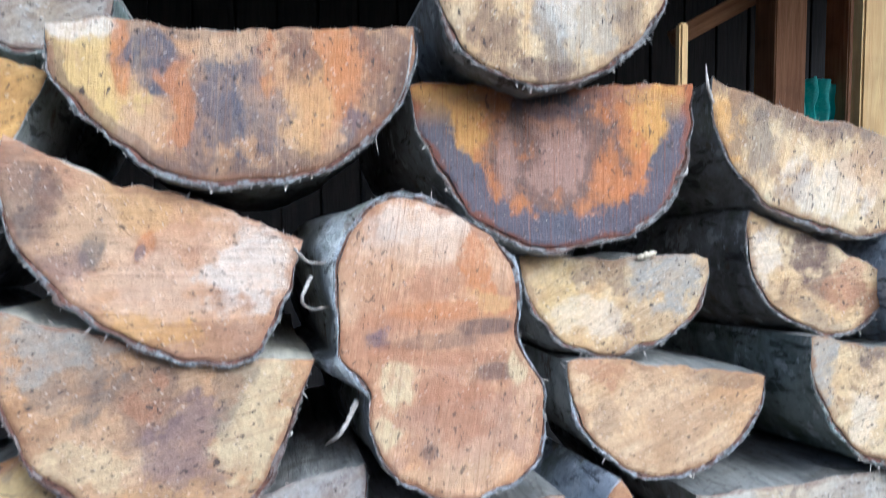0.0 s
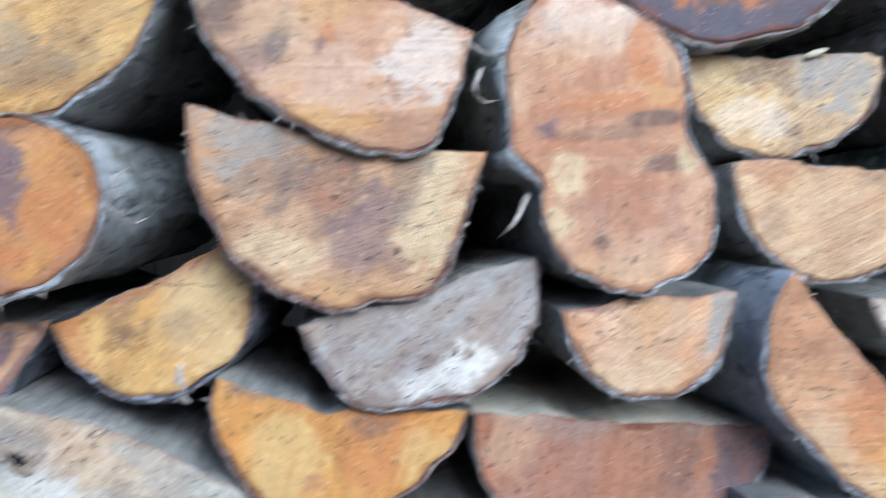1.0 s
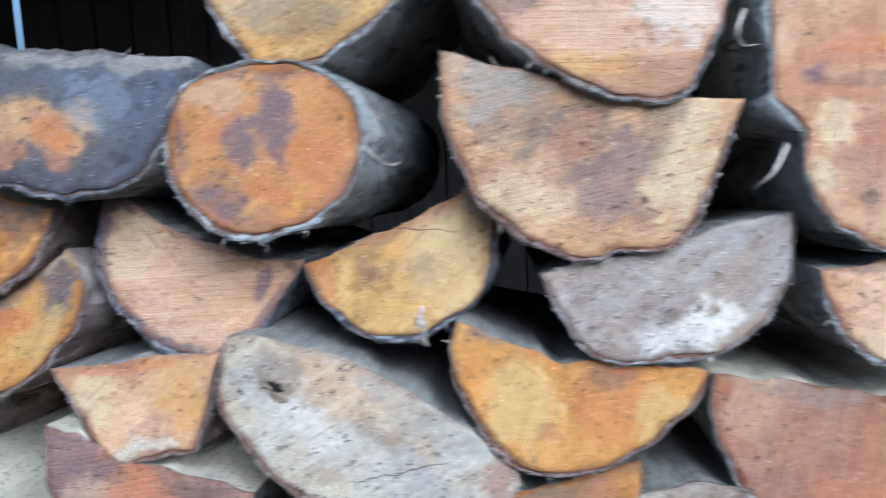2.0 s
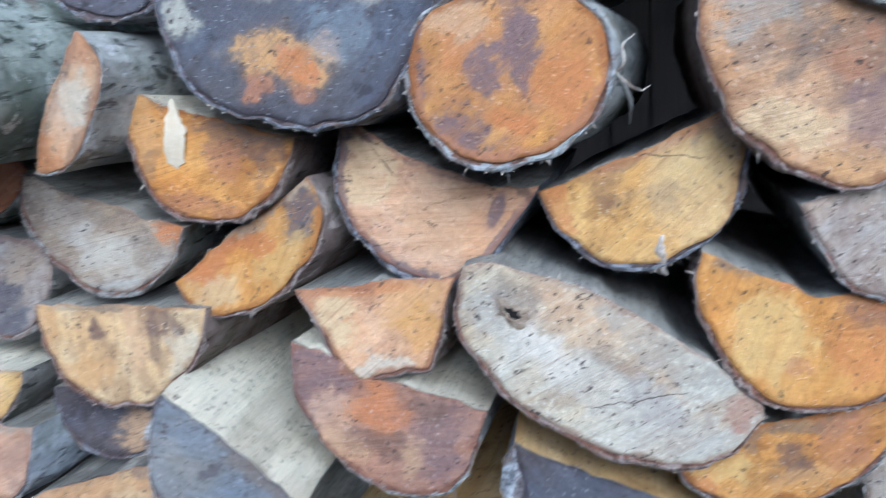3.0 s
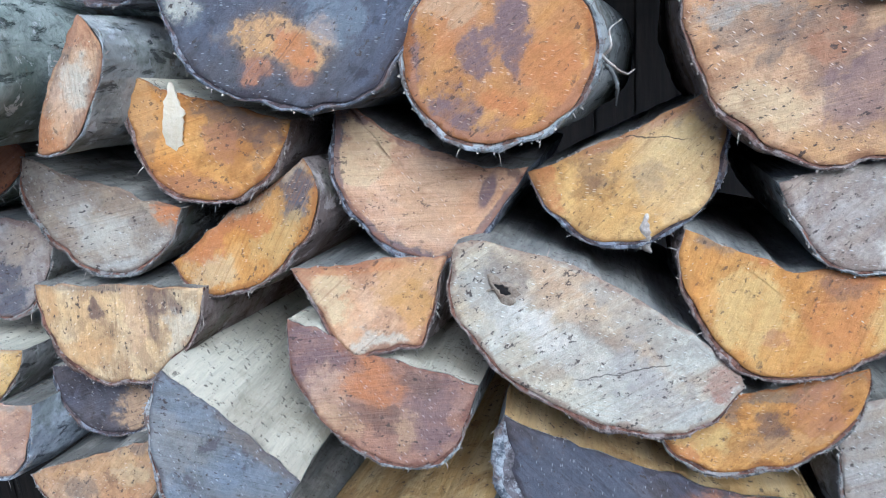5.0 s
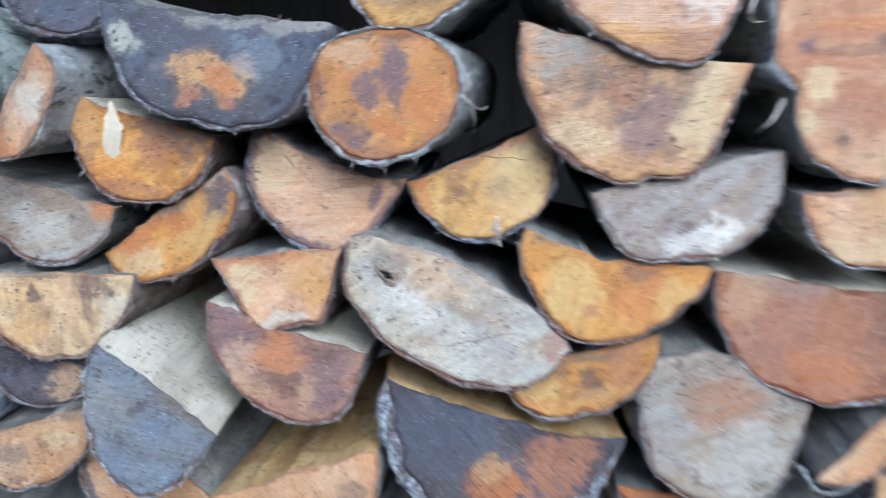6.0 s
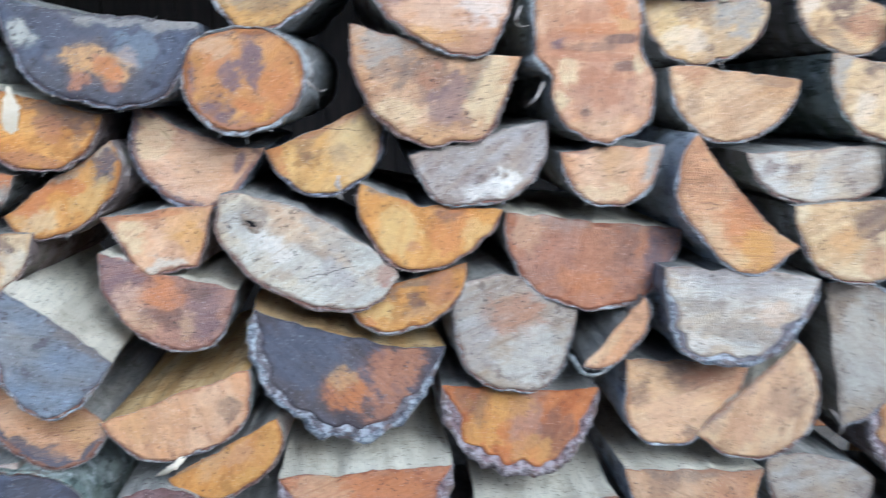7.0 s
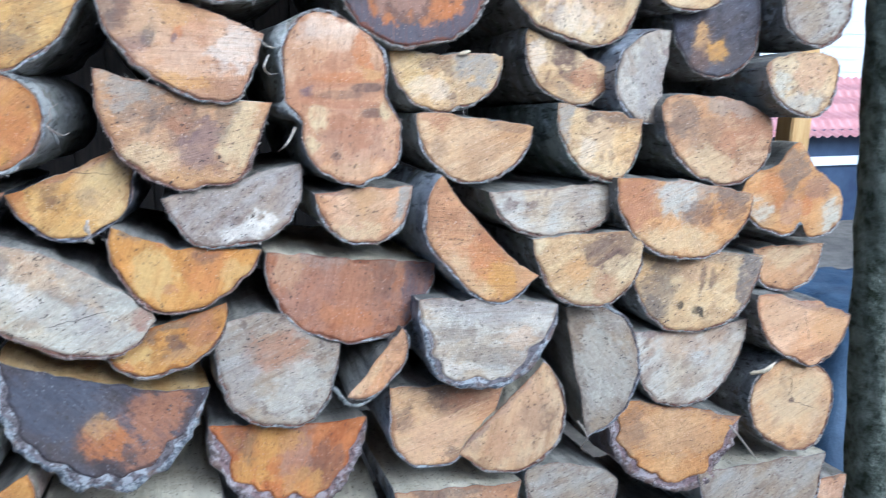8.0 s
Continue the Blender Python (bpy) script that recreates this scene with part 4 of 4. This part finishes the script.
log(-1.020, 1.245, 0.680, 0.174, 0.128, -7.9, 0.01, "grey", bark="dark", spots=[(.0,-.75,.3,.3,"slate",.8)])
log(-1.073, 1.312, 0.690, 0.229, 0.068, 3.0, -0.11, "brown", bark="moss", bow=.1)
log(-0.848, 1.167, 0.660, 0.218, 0.120, -0.8, -0.04, "cream", bark="red", saw=88, spots=[(.25,-.1,.12,.14,"umber",.85),(-.15,-.25,.05,.08,"umber",.8),(-.25,-.7,.16,.16,"ochre",.7),(.1,-.3,.05,.4,"tan",.7),(.2,-.35,.03,.2,"umber",.7),(.35,-.5,.1,.3,"chalk",.5),(-.42,-.2,.06,.3,"ochre",.7)])
log(-0.902, 1.041, 0.680, 0.154, 0.079, -9.7, -0.01, "slate", bark="slate", spots=[(.3,-.4,.14,.4,"tan",.8)])
log(-1.048, 1.094, 0.640, 0.137, 0.079, -3.3, -0.12, "yellow", bark="dark", spots=[(0,-.3,.3,.3,"cream",.6)], split_state="fresh")
log(-1.049, 1.027, 0.630, 0.154, 0.105, -1.5, 0.01, "blush", bark="blue", spots=[(.3,-.5,.14,.4,"dusk",.5),(0,-.2,.2,.2,"rust",.4)])
log(-0.910, 0.956, 0.640, 0.201, 0.093, 17.1, -0.10, "tan", bark="grey", spots=[(.2,-.3,.1,.3,"cream",.6),(-.2,-.4,.1,.2,"grime",.6),(0,-.1,.4,.1,"ochre",.5)])
log(-0.929, 0.764, 0.660, 0.218, 0.094, 1.3, -0.09, "grey", bark="red", spots=[])
log(-0.822, 0.673, 0.640, 0.218, 0.122, -1.8, -0.07, "steel", bark="moss", dark=1, bow=.4, spots=[(-.12,.15,.12,.14,"tan",.8)])
log(-0.602, 0.674, 0.650, 0.148, 0.097, 0.8, -0.10, "dusk", bark="dark", bow=.24)
log(-0.460, 0.620, 0.680, 0.161, 0.083, 7.1, -0.09, "weather", bark="moss", bow=.1)
log(0.609, 0.659, 0.670, 0.227, 0.119, -14.8, 0.14, "weather", bark="grey", bow=.1)
log(1.308, 0.525, 0.700, 0.100, 0.096, 1.1, 0.13, "blush", bark="pale")
log(-0.786, 1.523, 0.660, 0.144, 0.053, -8.0, -0.00, "slate", bark="slate", bow=.1, spots=[(0,-.6,.2,.3,"steel",.6)])
log(-0.984, 1.512, 0.680, 0.120, 0.043, -10.6, 0.08, "blush", bark="dark", bow=.1)
log(0.784, 1.622, 0.660, 0.145, 0.046, -1.2, 0.02, "cream", bark="dark", bow=.1)
log(-0.223, 1.748, 0.740, 0.165, 0.057, -2.4, 0.07, "weather", bark="moss", bow=.2)
log(0.133, 1.423, 0.640, 0.179, 0.271, 0.0, 0.0, "peach", fork=3, bark="pale", saw=80, thick=.004, spots=[(0,-.02,.5,.2,"brown",.55),(.1,-.25,.35,.14,"russet",.4),(0,.4,.3,.08,"bright",.35),(-.1,.3,.3,.05,"blush",.6),(.1,.2,.3,.05,"brown",.5),(.22,.26,.07,.1,"rust",.75),(-.1,.1,.25,.03,"brown",.6),(.1,.13,.3,.03,"rust",.6),(.28,.16,.1,.04,"ochre",.8),(-.27,.06,.07,.045,"dusk",.9),(-.2,.0,.16,.03,"brown",.7),(.0,.03,.2,.025,"umber",.55),(.26,.07,.14,.025,"umber",.8),(.1,-.03,.3,.02,"brown",.6),(.3,-.08,.13,.03,"umber",.75),(-.2,-.09,.1,.05,"cream",.85),(-.26,-.22,.07,.05,"cream",.8),(.1,-.14,.2,.035,"brown",.65),(.12,-.25,.1,.06,"brown",.55),(.42,-.06,.05,.06,"cream",.8),(0,-.4,.3,.04,"tan",.6),(-.05,-.33,.04,.025,"umber",.7)])


# ---- timbers, cloth and pole ----
timber("shed_post", "reddish-brown sawn wooden post inside the shed", (1.43, 2.0, 0), (1.43, 2.0, 2.6), 0.10, 0.10, STUD, "post")
timber("shed_post", "reddish-brown sawn wooden post inside the shed", (1.66, 2.0, 0), (1.66, 2.0, 2.6), 0.09, 0.10, STUD, "post")
timber("lath", "narrow yellow pine lath standing in the shed", (0.705, 1.25, 0), (0.705, 1.25, 1.855), 0.017, 0.02, PINE, "lath")
timber("brace", "dark slanting timber brace in the shed", (1.15, 2.1, 2.0), (1.62, 2.1, 2.25), 0.05, 0.05, STUD, "brace")
timber("pine_board", "upright yellow pine board with a knot", (1.075, 1.2, 0), (1.075, 1.2, 2.6), 0.11, 0.03, PINE, "board")
timber("pine_post", "narrow upright pine post behind the woodpile", (1.515, 1.2, 0), (1.515, 1.2, 2.64), 0.066, 0.066, PINE, "post")

bm = bmesh.new()
bmesh.ops.create_grid(bm, x_segments=24, y_segments=24, size=0.5)
for v in bm.verts:
    v.co = (v.co.x * 0.15, 0.02 * math.sin(v.co.x * 22) + 0.02 * n3(v.co.x * 6, v.co.y * 6, 2), v.co.y * 0.34 - 0.05 * abs(v.co.x))
cloth = part("teal_cloth", bm, TEAL)
cloth.matrix_world = pose(1.55, 2.0, 1.72)
thick = cloth.modifiers.new("thickness", "SOLIDIFY")
thick.thickness = 0.004
tagged(cloth, "teal cloth hung between two shed posts", "cloth")


def pole(x0, y0, z0, x1, y1, z1, radius):
    bm = bmesh.new()
    rows = []
    for i in range(90):
        s = i / 89
        row = []
        for k in range(28):
            a = 2 * math.pi * k / 28
            r = radius * (1 - 0.12 * s) * (1 + 0.16 * n3(math.cos(a) * 1.5, s * 9, math.sin(a) * 1.5) + 0.12 * n3(math.cos(a) * 5, s * 30, math.sin(a) * 5))
            row.append(bm.verts.new((x0 + (x1 - x0) * s + r * math.cos(a), y0 + (y1 - y0) * s + r * math.sin(a), z0 + (z1 - z0) * s)))
        rows.append(row)
    for a, b in zip(rows, rows[1:]):
        for k in range(28):
            bm.faces.new((a[k], a[(k + 1) % 28], b[(k + 1) % 28], b[k]))
    bm.faces.new(rows[0])
    bm.faces.new(rows[-1])
    return tagged(part("shed_pole", bm, POLE_BARK), "dark rough-barked round pole beside the woodpile", "pole")


pole(1.615, 0.80, -0.02, 1.262, 0.80, 2.66, 0.068)


# ---- splinters and bark strips ----
def ribbon(name, label, category, y, wide, points, material=FIBRE, curl=0.012, broad=False):
    """A torn strip of wood or bark along a few bends; points are x and z."""
    bends = [Vector((px, y - curl * math.sin(1.7 * k), pz)) for k, (px, pz) in enumerate(points)]
    ends = [2 * bends[0] - bends[1], *bends, 2 * bends[-1] - bends[-2]]
    line = []
    for k in range(1, len(ends) - 2):
        p0, p1, p2, p3 = ends[k - 1 : k + 3]
        for i in range(8):
            s = i / 8
            line.append(0.5 * (2 * p1 + (p2 - p0) * s + (2 * p0 - 5 * p1 + 4 * p2 - p3) * s * s + (3 * p1 - 3 * p2 + p3 - p0) * s ** 3))
    line.append(bends[-1])
    bm = bmesh.new()
    rows = []
    for k, q in enumerate(line):
        ahead = (line[min(k + 1, len(line) - 1)] - line[max(k - 1, 0)]).normalized()
        across = ahead.cross(Vector((0.25, 1, 0.1))).normalized()
        deep = ahead.cross(across).normalized() * 0.0004
        s = k / (len(line) - 1)
        shape = (0.25 + math.sin(math.pi * min(1.0, 0.12 + s * 0.9)) ** 0.7) * 0.4 if broad else 0.22 * (1 - 0.8 * s * s)
        left = wide * shape * (1 + 0.8 * n3(k * 0.8, y * 30, wide * 900))
        right = wide * shape * (1 + 0.8 * n3(k * 0.8 + 40, y * 30, wide * 700))
        rows.append([bm.verts.new(q + across * left + deep), bm.verts.new(q + across * left - deep), bm.verts.new(q - across * right - deep), bm.verts.new(q - across * right + deep)])
    for a, b in zip(rows, rows[1:]):
        for k in range(4):
            bm.faces.new((a[k], a[(k + 1) % 4], b[(k + 1) % 4], b[k]))
    bm.faces.new(rows[0])
    bm.faces.new(rows[-1])
    return tagged(part(name, bm, material), label, category)


CHIP = speckled("fresh_chip", (0.60, 0.49, 0.33), (0.71, 0.61, 0.45), 60.0, 0.8, 0.001)
bm = bmesh.new()
rims = [[], [], [], []]
for k in range(19):
    s = k / 18
    half = 0.0145 * math.sin(math.pi * min(1.0, 0.03 + 0.87 * s * s ** 0.2)) ** 0.8
    mid = -0.006 * s * s + 0.003 * math.sin(3 * s)
    a, c = half * (0.9 + 0.5 * n3(k * 0.5, 1.0, 0.0)), half * (0.9 + 0.6 * n3(k * 0.6, 5.0, 0.0))
    lift = 0.004 * math.sin(math.pi * s) + 0.0015
    for row, (dx, dy) in zip(rims, ((-a, -lift), (c, -lift - 0.002), (c, -lift), (-a, -lift + 0.002))):
        row.append(bm.verts.new((mid + dx, dy, 0.036 - 0.072 * s)))
for k in range(18):
    for r in range(4):
        bm.faces.new((rims[r][k], rims[(r + 1) % 4][k], rims[(r + 1) % 4][k + 1], rims[r][k + 1]))
bm.faces.new([rims[r][0] for r in range(4)])
bm.faces.new([rims[r][-1] for r in range(4)])
chip = part("wood_chip", bm, CHIP, smooth=False)
chip.matrix_world = pose(-0.738, 0.663, 1.354, 0, 4, 0)
tagged(chip, "pale jagged wood chip stuck on an amber log end", "wood chip")
ribbon("bark_curl", "curled pale bark strip on a round log", "bark strip", 0.635, 0.006, [(-0.300, 1.388), (-0.290, 1.398), (-0.291, 1.412), (-0.281, 1.420)])
ribbon("bark_curl", "curled pale bark strip on a round log", "bark strip", 0.635, 0.007, [(-0.302, 1.395), (-0.290, 1.384), (-0.278, 1.374), (-0.270, 1.377)])
ribbon("bark_curl", "dull bark strip hanging off a round log", "bark strip", 0.65, 0.010, [(-0.296, 1.385), (-0.286, 1.366), (-0.287, 1.345)], SKINS["grey"])
ribbon("bast_strip", "thin pale bast strip hanging from a brown log", "bark strip", 0.637, 0.004, [(0.112, 1.697), (0.104, 1.655), (0.092, 1.628), (0.082, 1.614), (0.081, 1.596)])
ribbon("bast_strip", "looped pale bast strip beside the forked log", "bark strip", 0.645, 0.006, [(0.010, 1.516), (0.020, 1.506), (0.035, 1.503), (0.046, 1.512)])
ribbon("bast_strip", "looped pale bast strip beside the forked log", "bark strip", 0.645, 0.007, [(0.024, 1.492), (0.015, 1.474), (0.024, 1.463), (0.042, 1.464)])
ribbon("bast_strip", "short white bast strip beside the forked log", "bark strip", 0.648, 0.010, [(0.062, 1.380), (0.046, 1.356), (0.034, 1.341)])
ribbon("bark_scrap", "frayed bark scrap hanging under a yellow log", "bark strip", 0.672, 0.011, [(-0.262, 1.240), (-0.262, 1.220), (-0.262, 1.208), (-0.256, 1.200)], FIBRE, 0.003, broad=True)
ribbon("bast_strip", "thin curled bast strip under a cream log", "bark strip", 0.628, 0.004, [(0.565, 1.048), (0.600, 1.034), (0.625, 1.044), (0.642, 1.039), (0.652, 1.024)])
ribbon("bast_strip", "pale bast strand under a grey log", "bark strip", 0.66, 0.007, [(0.604, 0.786), (0.622, 0.755), (0.619, 0.725), (0.634, 0.704)])
ribbon("bark_curl", "curled white bark strip under a small log", "bark strip", 0.632, 0.020, [(0.112, 0.930), (0.135, 0.898), (0.165, 0.892), (0.196, 0.908)], SKINS["pale"], 0.006)
ribbon("splinter", "long pale splinter lying on a grey log", "splinter", 0.628, 0.010, [(0.945, 0.745), (0.985, 0.695), (1.028, 0.648)])
ribbon("wood_chip", "small white wood chip on a cream log", "wood chip", 0.695, 0.007, [(0.352, 1.496), (0.362, 1.499), (0.373, 1.501)], CHIP, 0.001, broad=True)
ribbon("bark_flap", "small pale bark flap on a rust-orange log", "bark strip", 0.683, 0.010, [(0.378, 1.572), (0.390, 1.580), (0.400, 1.588)])
ribbon("bark_flap", "pointed bark flap standing on a log", "bark strip", 0.702, 0.010, [(0.438, 1.650), (0.424, 1.668), (0.430, 1.692)])
ribbon("splinter", "white splinter lying over an amber log", "splinter", 0.655, 0.012, [(-0.538, 0.772), (-0.565, 0.752), (-0.596, 0.730)], CHIP, broad=True)
ribbon("wood_chip", "white wood chip on a round log", "wood chip", 0.638, 0.012, [(0.990, 0.852), (1.020, 0.862), (1.054, 0.869)], CHIP, broad=True)

# ---- the yard beyond the pole ----
garden_shed = new("garden_shed")
garden_shed.matrix_world = pose(4.2, 5.0, 0)
tagged(garden_shed, "low dark blue garden shed with red tiled roof", "shed")
part("wall", box(bmesh.new(), 0, 4.5, 0.12, 1.9, -0.02, 0.84), BLUE_WALL, garden_shed, "dark blue boarded wall", smooth=False)
part("trim_board", box(bmesh.new(), 0.9, 2.4, 0.085, 0.125, 0.52, 0.60, 0.005), WHITE_WALL, garden_shed, "pale blue-white board", smooth=False)
bm = bmesh.new()
rows = []
for i in range(25):
    s = i / 24
    step = (s * 4) % 1.0
    row = []
    for k in range(181):
        px = -0.15 + 4.8 * k / 180
        row.append(bm.verts.new((px, 1.15 * s - 0.05, 0.80 + 0.46 * s - 0.05 * step + 0.014 * math.sin(px * 2 * math.pi / 0.1))))
    rows.append(row)
for a, b in zip(rows, rows[1:]):
    for k in range(180):
        bm.faces.new((a[k], a[k + 1], b[k + 1], b[k]))
back = [bm.verts.new((v.co.x, 2.1, 0.80)) for v in rows[-1]]
for k in range(180):
    bm.faces.new((rows[-1][k], rows[-1][k + 1], back[k + 1], back[k]))
part("roof", bm, TILE, garden_shed, "red corrugated tile roof")

bm = bmesh.new()
bmesh.ops.create_grid(bm, x_segments=40, y_segments=40, size=1.0)
for v in bm.verts:
    r = max(abs(v.co.x), abs(v.co.y))
    lift = 0.46 * (1 - max(0.0, (r - 0.55) / 0.45)) if r > 0.55 else 0.46
    v.co = (v.co.x * 0.85, v.co.y * 0.75, lift + 0.035 * n3(v.co.x * 4, v.co.y * 4, 5) + 0.012 * n3(v.co.x * 14, v.co.y * 14, 1) - 0.015)
sheet = part("tarpaulin", bm, TARP)
sheet.matrix_world = pose(2.75, 2.05, 0)
tagged(sheet, "creased dark blue tarpaulin over a low heap", "tarpaulin")

white_house = new("white_house")
white_house.matrix_world = pose(7.5, 10.0, 0)
tagged(white_house, "pale blue-white boarded house behind the garden shed", "house")
part("wall", box(bmesh.new(), 0, 9, 0.03, 6, -0.02, 4.2), WHITE_WALL, white_house, "pale blue-white wall", smooth=False)
siding = None
for k in range(21):
    if siding is None:
        siding = part("board", box(bmesh.new(), 0, 9, 0, 0.028, 0.004, 0.196, 0.003), WHITE_WALL, white_house, smooth=False).data
    else:
        ob = new("board", siding)
        ob.parent = white_house
        ob.location = (0, 0, 0.2 * k)
part("corner_board", box(bmesh.new(), 0.0, 0.14, -0.03, -0.002, 0, 4.2), BLUE_WALL, white_house, "dark blue corner board", smooth=False)
bm = bmesh.new()
ridge = [[bm.verts.new((px, py, pz)) for py, pz in ((-0.4, 4.0), (3.0, 5.9), (6.4, 4.0), (6.4, 3.9), (3.0, 5.78), (-0.4, 3.9))] for px in (-0.3, 9.3)]
for k in range(6):
    bm.faces.new((ridge[0][k], ridge[0][(k + 1) % 6], ridge[1][(k + 1) % 6], ridge[1][k]))
bm.faces.new(ridge[0])
bm.faces.new(ridge[1])
part("roof", bm, TILE, white_house, "red tile roof", smooth=False)

# ---- the lower courses that carry the stack ----
course = random.Random(5)
for row in range(3):
    for k in range(10):
        tone = course.choice(["tan", "cream", "weather", "brown", "peach", "grey"])
        log(-1.1 + 0.245 * k + 0.1 * (row % 2), 0.155 + 0.155 * row, 0.66, 0.25, 0.15, course.uniform(-6, 6), course.uniform(-0.05, 0.05), tone,
            bark=course.choice(["grey", "dark", "pale"]), group="lower courses of the stack")
